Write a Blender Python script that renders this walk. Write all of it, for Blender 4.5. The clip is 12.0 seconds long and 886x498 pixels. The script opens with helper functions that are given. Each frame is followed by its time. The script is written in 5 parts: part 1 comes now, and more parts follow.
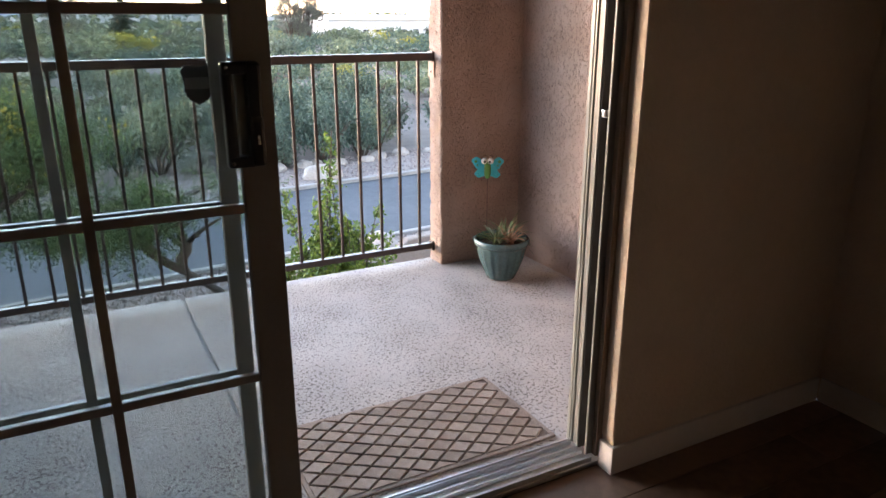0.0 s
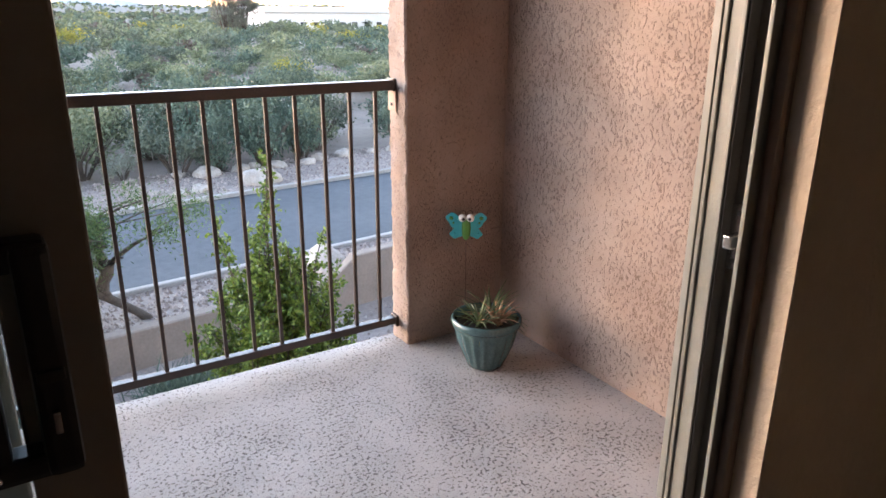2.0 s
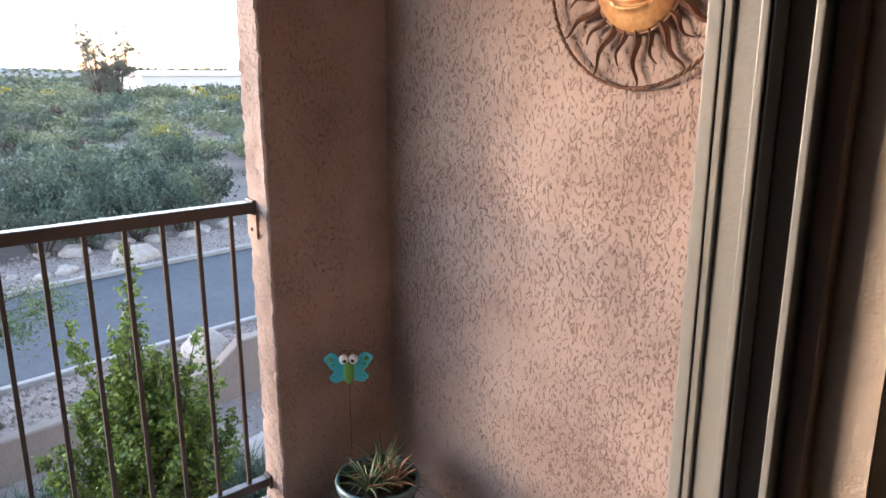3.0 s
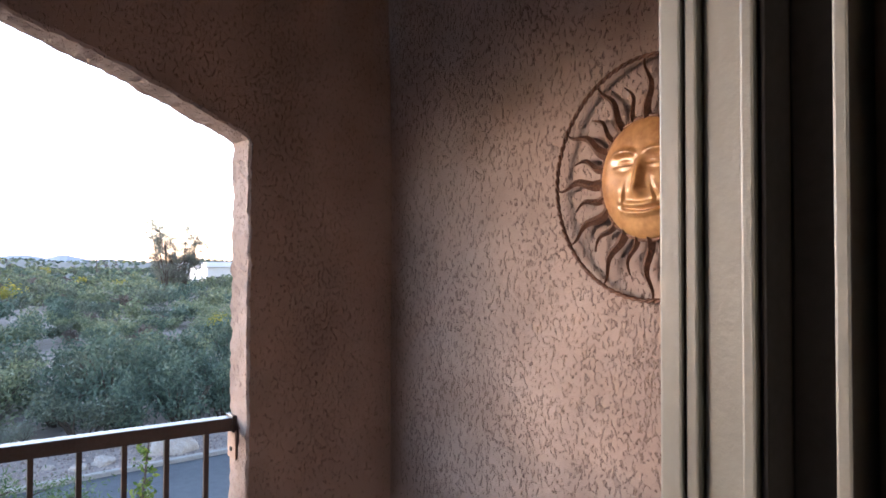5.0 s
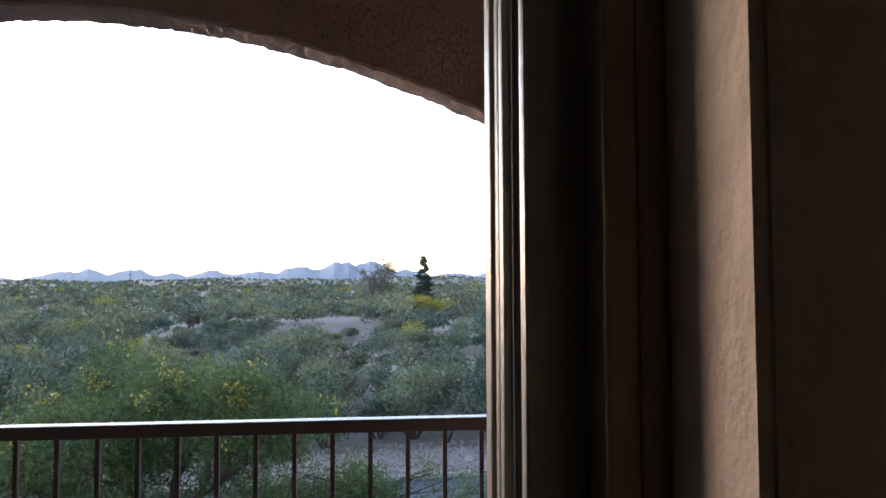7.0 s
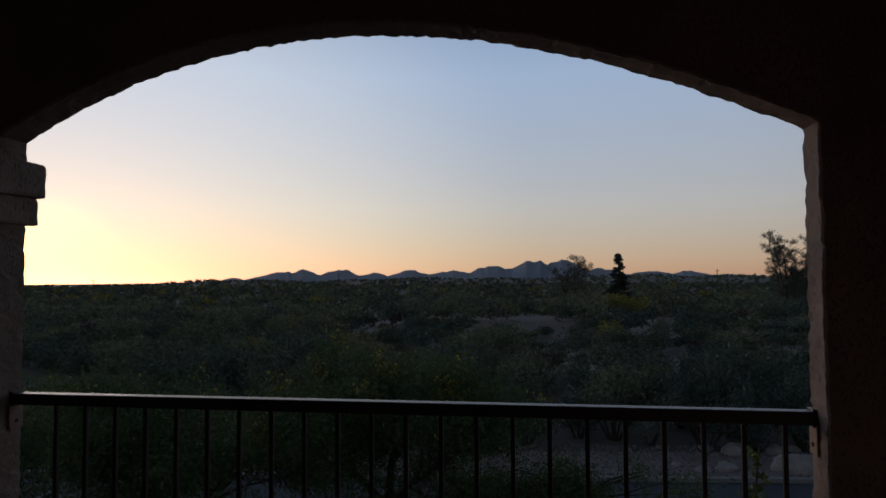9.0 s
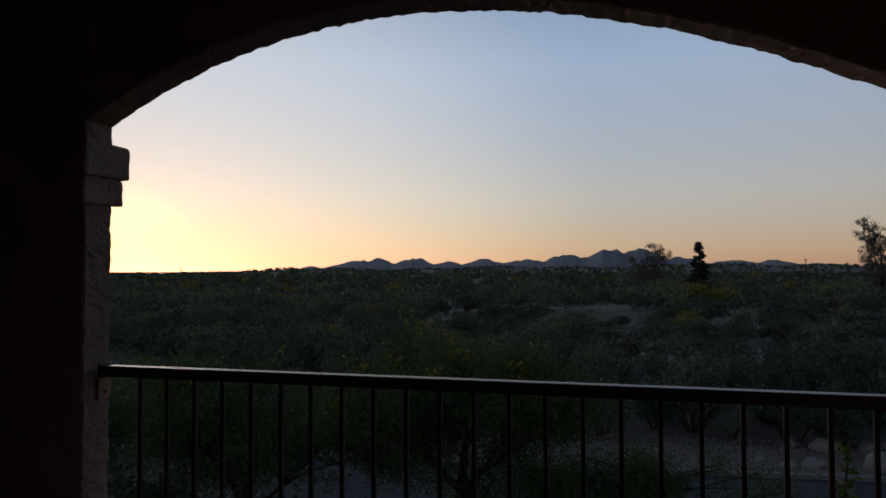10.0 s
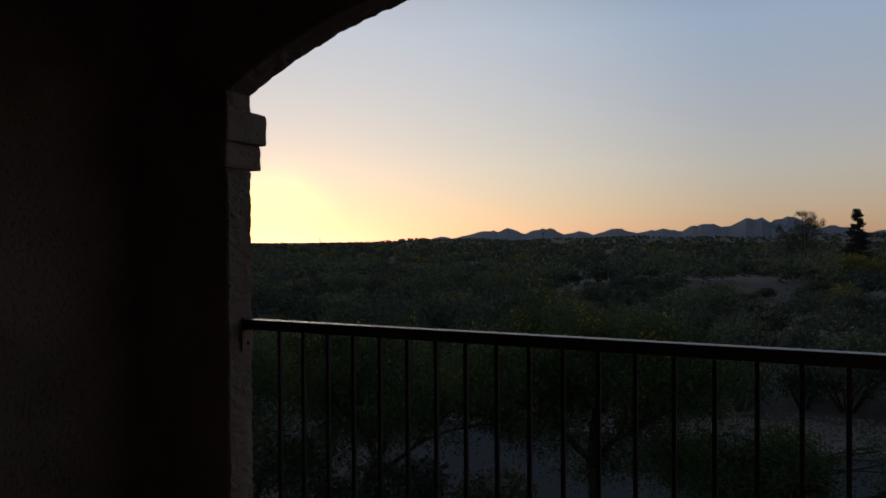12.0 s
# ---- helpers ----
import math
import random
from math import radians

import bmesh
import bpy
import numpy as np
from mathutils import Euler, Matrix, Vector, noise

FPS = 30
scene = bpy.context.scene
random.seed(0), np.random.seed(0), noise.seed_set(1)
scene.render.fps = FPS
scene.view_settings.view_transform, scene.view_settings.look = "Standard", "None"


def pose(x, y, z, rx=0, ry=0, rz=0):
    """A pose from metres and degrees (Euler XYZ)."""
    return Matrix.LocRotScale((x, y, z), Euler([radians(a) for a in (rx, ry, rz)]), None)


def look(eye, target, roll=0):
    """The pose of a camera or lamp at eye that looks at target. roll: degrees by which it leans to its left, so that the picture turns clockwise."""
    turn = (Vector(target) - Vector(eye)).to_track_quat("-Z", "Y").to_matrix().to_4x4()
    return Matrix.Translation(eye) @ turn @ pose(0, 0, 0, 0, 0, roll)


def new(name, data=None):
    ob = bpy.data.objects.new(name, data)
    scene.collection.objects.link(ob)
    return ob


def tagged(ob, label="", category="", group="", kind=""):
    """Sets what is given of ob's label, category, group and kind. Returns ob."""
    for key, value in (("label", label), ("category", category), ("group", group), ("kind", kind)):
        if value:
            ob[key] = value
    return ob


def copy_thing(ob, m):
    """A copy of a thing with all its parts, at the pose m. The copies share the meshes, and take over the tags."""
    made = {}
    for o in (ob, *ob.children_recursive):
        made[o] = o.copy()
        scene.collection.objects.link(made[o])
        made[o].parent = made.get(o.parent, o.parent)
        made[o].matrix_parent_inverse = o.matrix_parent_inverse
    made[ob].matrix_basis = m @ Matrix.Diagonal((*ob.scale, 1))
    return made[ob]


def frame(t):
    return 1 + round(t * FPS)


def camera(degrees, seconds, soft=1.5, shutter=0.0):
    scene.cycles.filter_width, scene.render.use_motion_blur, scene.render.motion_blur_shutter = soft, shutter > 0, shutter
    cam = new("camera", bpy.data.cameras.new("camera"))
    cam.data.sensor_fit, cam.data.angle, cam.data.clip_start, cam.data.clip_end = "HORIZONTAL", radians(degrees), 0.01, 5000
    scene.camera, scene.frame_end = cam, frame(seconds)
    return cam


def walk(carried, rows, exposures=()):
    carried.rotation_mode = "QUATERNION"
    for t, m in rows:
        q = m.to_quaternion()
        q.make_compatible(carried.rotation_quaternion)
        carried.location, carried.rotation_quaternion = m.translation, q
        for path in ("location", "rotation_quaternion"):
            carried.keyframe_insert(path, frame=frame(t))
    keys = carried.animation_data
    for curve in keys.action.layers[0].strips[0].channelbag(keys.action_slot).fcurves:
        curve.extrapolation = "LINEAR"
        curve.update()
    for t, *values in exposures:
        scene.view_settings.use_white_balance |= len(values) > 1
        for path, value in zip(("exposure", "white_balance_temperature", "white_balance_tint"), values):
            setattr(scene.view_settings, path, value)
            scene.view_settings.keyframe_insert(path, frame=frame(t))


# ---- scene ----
# ---------------------------------------------------------------- camera
cam = camera(63.9, 12.0, soft=1.6)
PATH = [
    (0.0, (-1.643, -3.124, 1.226), (-0.753, -1.442, 0.611), 0.0),
    (0.5, (-1.577, -2.963, 1.204), (-0.678, -1.295, 0.563), 0.1),
    (1.0, (-1.466, -2.729, 1.222), (-0.560, -1.072, 0.563), 0.1),
    (1.5, (-1.423, -2.500, 1.266), (-0.495, -0.858, 0.599), 0.2),
    (2.0, (-1.328, -2.333, 1.315), (-0.303, -0.736, 0.683), 0.4),
    (2.5, (-1.196, -2.142, 1.419), (-0.004, -0.647, 0.832), 0.2),
    (3.0, (-1.024, -1.977, 1.462), (0.263, -0.522, 0.985), 0.0),
    (3.5, (-0.938, -1.843, 1.490), (0.433, -0.427, 1.150), 0.0),
    (3.7, (-0.905, -1.807, 1.490), (0.492, -0.401, 1.221), 0.1),
    (4.4, (-0.800, -1.830, 1.500), (0.600, -0.390, 1.460), 0.0),
    (5.3, (-0.754, -1.916, 1.497), (0.307, -0.217, 1.570), 0.0),
    (5.5, (-0.749, -1.942, 1.488), (0.197, -0.175, 1.567), 0.0),
    (6.0, (-0.713, -2.019, 1.475), (0.005, -0.149, 1.560), -0.2),
    (6.5, (-0.580, -2.000, 1.474), (-0.107, -0.066, 1.559), -0.2),
    (7.0, (-0.498, -1.967, 1.460), (-0.304, 0.005, 1.552), -0.2),
    (7.5, (-0.541, -1.972, 1.456), (-0.563, 0.026, 1.554), 0.0),
    (9.3, (-0.672, -2.011, 1.424), (-1.066, -0.053, 1.511), -0.3),
    (9.5, (-0.666, -2.009, 1.420), (-1.103, -0.059, 1.501), -0.2),
    (10.0, (-0.655, -1.985, 1.396), (-1.196, -0.060, 1.458), -0.2),
    (10.5, (-0.655, -1.970, 1.371), (-1.302, -0.078, 1.416), -0.3),
    (11.0, (-0.645, -1.978, 1.353), (-1.391, -0.122, 1.376), -0.2),
    (11.5, (-0.648, -1.972, 1.341), (-1.473, -0.150, 1.345), -0.3),
    (12.0, (-0.636, -1.972, 1.357), (-1.517, -0.177, 1.337), -0.3),
]
walk(cam, [(t, look(eye, target, roll)) for t, eye, target, roll in PATH],
     [(t, e, k, 20) for t, e, k in ((0.0, 4.3, 6000), (1.5, 4.2, 6000), (2.5, 4.05, 5950), (3.5, 3.9, 5600), (5.3, 3.5, 5450), (6.9, 3.25, 5550), (7.3, 1.1, 5500), (7.7, -0.15, 5500), (9.3, -0.60, 5650), (12.0, -0.72, 5850))])

# ---------------------------------------------------------------- light
SUN_AZ, SUN_EL = -39.5, 1.3          # degrees from the outward normal of the balcony
world = bpy.data.worlds.new("evening_sky")
scene.world = world
world.use_nodes = True
wn, wl = world.node_tree.nodes, world.node_tree.links
sky = wn.new("ShaderNodeTexSky")
sky.sky_type = "NISHITA"
sky.sun_disc = False
sky.sun_elevation, sky.sun_rotation = radians(SUN_EL), radians(SUN_AZ)
sky.air_density, sky.dust_density, sky.ozone_density = 1.0, 0.25, 1.5
soft_sky, haze, aureole = wn.new("ShaderNodeHueSaturation"), wn.new("ShaderNodeMix"), wn.new("ShaderNodeMix")
soft_sky.inputs["Saturation"].default_value = 0.85
for add_ in (haze, aureole):
    add_.data_type, add_.blend_type = "RGBA", "ADD"
    add_.inputs[0].default_value = 1.0
# evening haze: warm at the horizon, thinning towards the zenith, weaker away from the sun
sd = Vector((math.sin(radians(SUN_AZ)) * math.cos(radians(SUN_EL)), math.cos(radians(SUN_AZ)) * math.cos(radians(SUN_EL)), math.sin(radians(SUN_EL))))
way, height_, veil = wn.new("ShaderNodeTexCoord"), wn.new("ShaderNodeSeparateXYZ"), wn.new("ShaderNodeValToRGB")
stops = ((0.0, (2.3, 1.55, 1.0)), (0.10, (3.0, 2.75, 2.35)), (0.28, (2.6, 3.2, 3.6)), (0.42, (1.3, 1.9, 2.5)), (0.65, (0.12, 0.16, 0.24)))
while len(veil.color_ramp.elements) < len(stops):
    veil.color_ramp.elements.new(0.5)
for e_, (p_, c_) in zip(veil.color_ramp.elements, stops):
    e_.position = p_
for e_, (p_, c_) in zip(veil.color_ramp.elements, stops):
    e_.color = (*c_, 1)
toward, forward, fade, ring = wn.new("ShaderNodeVectorMath"), wn.new("ShaderNodeMapRange"), wn.new("ShaderNodeMix"), wn.new("ShaderNodeMapRange")
toward.operation = "DOT_PRODUCT"
toward.inputs[1].default_value = sd
forward.inputs["From Min"].default_value, forward.inputs["From Max"].default_value = -0.6, 0.6
forward.inputs["To Min"].default_value, forward.inputs["To Max"].default_value = 0.15, 1.0
ring.inputs["From Min"].default_value, ring.inputs["From Max"].default_value = 0.9925, 1.0
fade.data_type = "RGBA"
fade.inputs[6].default_value = (0.0, 0.0, 0.0, 1)
glow_ = wn.new("ShaderNodeMix")
glow_.data_type = "RGBA"
glow_.inputs[6].default_value, glow_.inputs[7].default_value = (0.0, 0.0, 0.0, 1), (8.0, 5.6, 0.2, 1)
wl.new(way.outputs["Generated"], height_.inputs[0])
wl.new(way.outputs["Generated"], toward.inputs[0])
wl.new(height_.outputs["Z"], veil.inputs["Fac"])
wl.new(toward.outputs["Value"], forward.inputs["Value"])
wl.new(toward.outputs["Value"], ring.inputs["Value"])
wl.new(forward.outputs[0], fade.inputs[0])
wl.new(veil.outputs["Color"], fade.inputs[7])
wl.new(fade.outputs[2], haze.inputs[7])
steep = wn.new("ShaderNodeMath")
steep.operation = "POWER"
steep.inputs[1].default_value = 4.0
wl.new(ring.outputs[0], steep.inputs[0])
wl.new(steep.outputs[0], glow_.inputs[0])
# a wide pale glow round the low sun
wide, wide_glow, glows = wn.new("ShaderNodeMapRange"), wn.new("ShaderNodeMix"), wn.new("ShaderNodeMix")
wide.interpolation_type = "SMOOTHSTEP"
wide.inputs["From Min"].default_value, wide.inputs["From Max"].default_value = 0.78, 1.02
wide_glow.data_type = glows.data_type = "RGBA"
wide_glow.inputs[6].default_value, wide_glow.inputs[7].default_value = (0.0, 0.0, 0.0, 1), (2.5, 2.05, 1.05, 1)
glows.blend_type = "ADD"
glows.inputs[0].default_value = 1.0
wl.new(toward.outputs["Value"], wide.inputs["Value"])
wl.new(wide.outputs[0], wide_glow.inputs[0])
wl.new(wide_glow.outputs[2], glows.inputs[6])
wl.new(glow_.outputs[2], glows.inputs[7])
wl.new(glows.outputs[2], aureole.inputs[7])
wl.new(sky.outputs["Color"], soft_sky.inputs["Color"])
wl.new(soft_sky.outputs["Color"], haze.inputs[6])
wl.new(haze.outputs[2], aureole.inputs[6])
wl.new(aureole.outputs[2], wn["Background"].inputs["Color"])
wn["Background"].inputs["Strength"].default_value = 0.15
sun_data = bpy.data.lights.new("sun", "SUN")
sun_data.energy, sun_data.angle, sun_data.color = 0.30, radians(14), (1.0, 0.78, 0.58)
sun = new("sun", sun_data)
sun.matrix_world = look(sd * 100, (0, 0, 0))

# ---------------------------------------------------------------- materials
def material(name, color, rough=0.7, metal=0.0, var=0.15, scale=8.0, bump=0.0, bump_scale=60.0, bump_dist=0.003, color2=None, spot=None, per_object=0.0, per_island=0.0, translucent=0.0, coat=0.0):
    m = bpy.data.materials.new(name)
    m.use_nodes = True
    n, l = m.node_tree.nodes, m.node_tree.links
    b = n["Principled BSDF"]
    b.inputs["Roughness"].default_value, b.inputs["Metallic"].default_value = rough, metal
    b.inputs["Coat Weight"].default_value = coat
    co = n.new("ShaderNodeTexCoord")
    big, fine = n.new("ShaderNodeTexNoise"), n.new("ShaderNodeTexNoise")
    big.inputs["Scale"].default_value, fine.inputs["Scale"].default_value = scale, scale * 9
    big.inputs["Detail"].default_value, fine.inputs["Detail"].default_value = 4, 3
    for t in (big, fine):
        l.new(co.outputs["Object"], t.inputs["Vector"])
    add = n.new("ShaderNodeMath")
    add.operation = "MULTIPLY_ADD"
    l.new(fine.outputs["Fac"], add.inputs[0])
    add.inputs[1].default_value = 0.5
    half = n.new("ShaderNodeMath")
    half.operation = "MULTIPLY"
    half.inputs[1].default_value = 0.5
    l.new(big.outputs["Fac"], half.inputs[0])
    l.new(half.outputs[0], add.inputs[2])
    value = add.outputs[0]
    for amount, node, out in ((per_object, "ShaderNodeObjectInfo", "Random"), (per_island, "ShaderNodeNewGeometry", "Random Per Island")):
        if amount:
            info = n.new(node)
            ma = n.new("ShaderNodeMath")
            ma.operation = "MULTIPLY_ADD"
            l.new(info.outputs[out], ma.inputs[0])
            ma.inputs[1].default_value = amount
            sub = n.new("ShaderNodeMath")
            sub.operation = "SUBTRACT"
            l.new(value, sub.inputs[0])
            sub.inputs[1].default_value = amount / 2
            l.new(sub.outputs[0], ma.inputs[2])
            value = ma.outputs[0]
    ramp = n.new("ShaderNodeValToRGB")
    c2 = color2 or tuple(min(1, c * (1 + var)) for c in color)
    c1 = color if color2 else tuple(c * (1 - var) for c in color)
    ramp.color_ramp.elements[0].position, ramp.color_ramp.elements[1].position = 0.32, 0.68
    ramp.color_ramp.elements[0].color, ramp.color_ramp.elements[1].color = (*c1, 1), (*c2, 1)
    l.new(value, ramp.inputs["Fac"])
    color_out = ramp.outputs["Color"]
    l.new(color_out, b.inputs["Base Color"])
    if bump:
        bn = n.new("ShaderNodeTexNoise")
        bn.inputs["Scale"].default_value, bn.inputs["Detail"].default_value = bump_scale, 5
        l.new(co.outputs["Object"], bn.inputs["Vector"])
        bp = n.new("ShaderNodeBump")
        bp.inputs["Strength"].default_value, bp.inputs["Distance"].default_value = bump, bump_dist
        l.new(bn.outputs["Fac"], bp.inputs["Height"])
        l.new(bp.outputs["Normal"], b.inputs["Normal"])
    if translucent:
        tr, mix = n.new("ShaderNodeBsdfTranslucent"), n.new("ShaderNodeMixShader")
        l.new(color_out, tr.inputs["Color"])
        mix.inputs["Fac"].default_value = translucent
        l.new(b.outputs[0], mix.inputs[1])
        l.new(tr.outputs[0], mix.inputs[2])
        l.new(mix.outputs[0], n["Material Output"].inputs["Surface"])
    return m


def stucco(name, low, high, scale, lo, hi, dist, stretch=(1, 1, 1), distort=1.2, hollow_shade=0.16):
    """Troweled coat: flat raised islands with winding hollows between them, the hollows' shade put into the colour."""
    m = bpy.data.materials.new(name)
    m.use_nodes = True
    n, l = m.node_tree.nodes, m.node_tree.links
    b = n["Principled BSDF"]
    b.inputs["Roughness"].default_value = 0.9
    co, mp = n.new("ShaderNodeTexCoord"), n.new("ShaderNodeMapping")
    mp.inputs["Scale"].default_value = stretch
    l.new(co.outputs["Object"], mp.inputs["Vector"])
    tex = n.new("ShaderNodeTexNoise")
    tex.inputs["Scale"].default_value, tex.inputs["Detail"].default_value, tex.inputs["Distortion"].default_value = scale, 2.5, distort
    l.new(mp.outputs[0], tex.inputs["Vector"])
    edge = n.new("ShaderNodeMapRange")
    edge.interpolation_type = "SMOOTHSTEP"
    edge.inputs["From Min"].default_value, edge.inputs["From Max"].default_value = lo, hi
    patch, dens = n.new("ShaderNodeTexNoise"), n.new("ShaderNodeMath")
    patch.inputs["Scale"].default_value, patch.inputs["Detail"].default_value = 3.2, 4
    l.new(co.outputs["Object"], patch.inputs["Vector"])
    dens.operation = "MULTIPLY_ADD"
    l.new(patch.outputs["Fac"], dens.inputs[0])
    dens.inputs[1].default_value = 0.22              # pits come thicker in some places
    l.new(tex.outputs["Fac"], dens.inputs[2])
    l.new(dens.outputs[0], edge.inputs["Value"])
    sand = n.new("ShaderNodeTexNoise")
    sand.inputs["Scale"].default_value, sand.inputs["Detail"].default_value = 420, 3
    l.new(co.outputs["Object"], sand.inputs["Vector"])
    hsum = n.new("ShaderNodeMath")
    hsum.operation = "MULTIPLY_ADD"
    l.new(sand.outputs["Fac"], hsum.inputs[0])
    hsum.inputs[1].default_value = 0.22
    l.new(edge.outputs[0], hsum.inputs[2])
    bp = n.new("ShaderNodeBump")
    bp.inputs["Strength"].default_value, bp.inputs["Distance"].default_value = 1.0, dist
    l.new(hsum.outputs[0], bp.inputs["Height"])
    l.new(bp.outputs["Normal"], b.inputs["Normal"])
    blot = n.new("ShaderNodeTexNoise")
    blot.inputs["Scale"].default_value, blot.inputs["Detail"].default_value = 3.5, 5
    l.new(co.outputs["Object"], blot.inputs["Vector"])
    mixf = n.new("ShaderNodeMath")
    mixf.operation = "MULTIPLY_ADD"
    # hollows get a darker base colour, painting in the shade the bump lacks
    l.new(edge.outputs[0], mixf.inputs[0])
    mixf.inputs[1].default_value = hollow_shade
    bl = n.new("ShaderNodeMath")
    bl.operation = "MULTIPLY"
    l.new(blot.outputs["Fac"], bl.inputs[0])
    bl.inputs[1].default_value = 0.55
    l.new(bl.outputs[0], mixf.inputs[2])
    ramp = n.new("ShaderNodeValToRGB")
    ramp.color_ramp.elements[0].position, ramp.color_ramp.elements[1].position = 0.12, 0.34 + hollow_shade
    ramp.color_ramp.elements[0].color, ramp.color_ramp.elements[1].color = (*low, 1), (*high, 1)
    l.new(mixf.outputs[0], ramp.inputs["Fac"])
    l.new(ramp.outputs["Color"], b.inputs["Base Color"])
    return m


# low colour: painted shade of the pits, and the random mottling
M_STUCCO = stucco("stucco", (0.17, 0.115, 0.088), (0.385, 0.285, 0.232), 150, 0.462, 0.53, 0.008, stretch=(1, 1, 0.52), distort=0.6, hollow_shade=0.12)
M_DECK = stucco("deck_coating", (0.10, 0.083, 0.074), (0.50, 0.455, 0.42), 96, 0.47, 0.54, 0.011, distort=0.3, hollow_shade=0.50)
M_DRYWALL = material("drywall", (0.62, 0.52, 0.40), 0.85, var=0.05, scale=4, bump=0.9, bump_scale=70, bump_dist=0.004)
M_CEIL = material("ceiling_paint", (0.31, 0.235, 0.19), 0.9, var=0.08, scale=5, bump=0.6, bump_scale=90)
# made-up dark colour for unseen room surfaces, to hold back bounce light
M_UNSEEN_DARK = material("unseen_wall_dark", (0.30, 0.25, 0.20), 0.85, var=0.06, scale=4, bump=0.9, bump_scale=70, bump_dist=0.004)
M_WHITE = material("baseboard_paint", (0.72, 0.68, 0.62), 0.5, var=0.04, scale=6)
M_FRAME = material("painted_aluminium", (0.275, 0.272, 0.238), 0.42, 0.0, var=0.06, scale=9, bump=0.15, bump_scale=200)
M_FRAMEBROWN = material("door_stile_paint", (0.26, 0.235, 0.20), 0.4, 0.0, var=0.06, scale=9, bump=0.1, bump_scale=200)
M_JAMB = material("brown_jamb", (0.21, 0.145, 0.105), 0.5, 0.0, var=0.08, scale=9, bump=0.15, bump_scale=200)
M_TRACK = material("mill_aluminium", (0.62, 0.61, 0.60), 0.35, 0.8, var=0.12, scale=20, bump=0.2, bump_scale=150)
M_CHANNEL = material("black_channel_strip", (0.05, 0.045, 0.042), 0.7, var=0.2, scale=20)
M_IRON = material("rail_paint", (0.055, 0.036, 0.028), 0.38, 0.0, var=0.25, scale=14, bump=0.35, bump_scale=120, bump_dist=0.002)
M_BRACKET = material("bracket_paint", (0.34, 0.22, 0.16), 0.6, var=0.2, scale=30, bump=0.3)
M_BOLT = material("dark_steel", (0.05, 0.045, 0.04), 0.45, 0.6, var=0.2, scale=30)
M_BLACK = material("handle_enamel", (0.012, 0.012, 0.014), 0.3, var=0.2, scale=20)
M_CHROME = material("latch_metal", (0.55, 0.55, 0.55), 0.25, 1.0, var=0.1, scale=30)
# two greys that imitate the outer handle reflected in the glass
M_REFLECTION = material("reflection_grey", (0.05, 0.05, 0.055), 0.5, var=0.1, scale=10)
M_REFLECTION2 = material("decal_band", (0.20, 0.19, 0.18), 0.5, var=0.1, scale=10)
M_PLANK = material("vinyl_plank", (0.10, 0.055, 0.032), 0.42, color2=(0.21, 0.125, 0.08), scale=3.5, bump=0.25, bump_scale=40, per_object=0.35)
M_UNDER = material("subfloor", (0.03, 0.02, 0.015), 0.9, var=0.2)
M_MATBASE = material("mat_base", (0.15, 0.11, 0.085), 0.95, var=0.25, scale=60, bump=0.8, bump_scale=300)
M_MATPAD = material("mat_pile", (0.25, 0.195, 0.155), 0.97, color2=(0.40, 0.32, 0.26), scale=70, bump=1.0, bump_scale=420, bump_dist=0.004, per_object=0.25)
M_GLAZE = material("teal_glaze", (0.045, 0.088, 0.09), 0.24, color2=(0.09, 0.15, 0.152), scale=14, bump=0.12, bump_scale=40, coat=0.4)
M_SOIL = material("potting_soil", (0.035, 0.022, 0.014), 0.95, var=0.5, scale=50, bump=1.0, bump_scale=120, bump_dist=0.008)
M_ALOE = material("aloe_leaf", (0.05, 0.075, 0.025), 0.5, color2=(0.12, 0.16, 0.06), scale=25, bump=0.2, per_object=0.5)
M_DRYLEAF = material("dried_leaf", (0.28, 0.14, 0.075), 0.7, color2=(0.46, 0.27, 0.16), scale=25, bump=0.4, per_object=0.4)
M_WING = material("turquoise_enamel", (0.025, 0.34, 0.42), 0.35, color2=(0.06, 0.50, 0.58), scale=40)
M_BODYG = material("green_enamel", (0.06, 0.20, 0.03), 0.4, color2=(0.12, 0.30, 0.05), scale=60)
M_EYE = material("white_enamel", (0.75, 0.74, 0.70), 0.3, var=0.03)
M_WIRE = material("dark_wire", (0.05, 0.02, 0.015), 0.5, 0.3, var=0.2)
M_BRONZE = material("bronzed_iron", (0.055, 0.028, 0.018), 0.4, 0.55, color2=(0.24, 0.12, 0.07), scale=30, bump=0.9, bump_scale=260, bump_dist=0.003)
M_GOLD = material("golden_ceramic", (0.27, 0.11, 0.03), 0.38, 0.15, color2=(0.58, 0.33, 0.12), scale=7, bump=0.15, bump_scale=50, coat=0.3)
M_ASPHALT = material("asphalt", (0.042, 0.047, 0.054), 0.85, color2=(0.070, 0.076, 0.086), scale=0.6, bump=0.6, bump_scale=30, bump_dist=0.01)
M_CURB = material("concrete", (0.33, 0.30, 0.27), 0.9, var=0.18, scale=3, bump=0.5, bump_scale=40)
M_GWALL = material("garden_wall_render", (0.24, 0.19, 0.155), 0.9, var=0.15, scale=3, bump=0.6, bump_scale=60)
M_ROCK = material("pale_boulder", (0.289, 0.238, 0.196), 0.9, color2=(0.510, 0.442, 0.383), scale=3, bump=0.9, bump_scale=14, bump_dist=0.03)
M_PEBBLE = material("gravel_stone", (0.176, 0.136, 0.116), 0.9, color2=(0.368, 0.296, 0.256), scale=5, per_island=0.7)
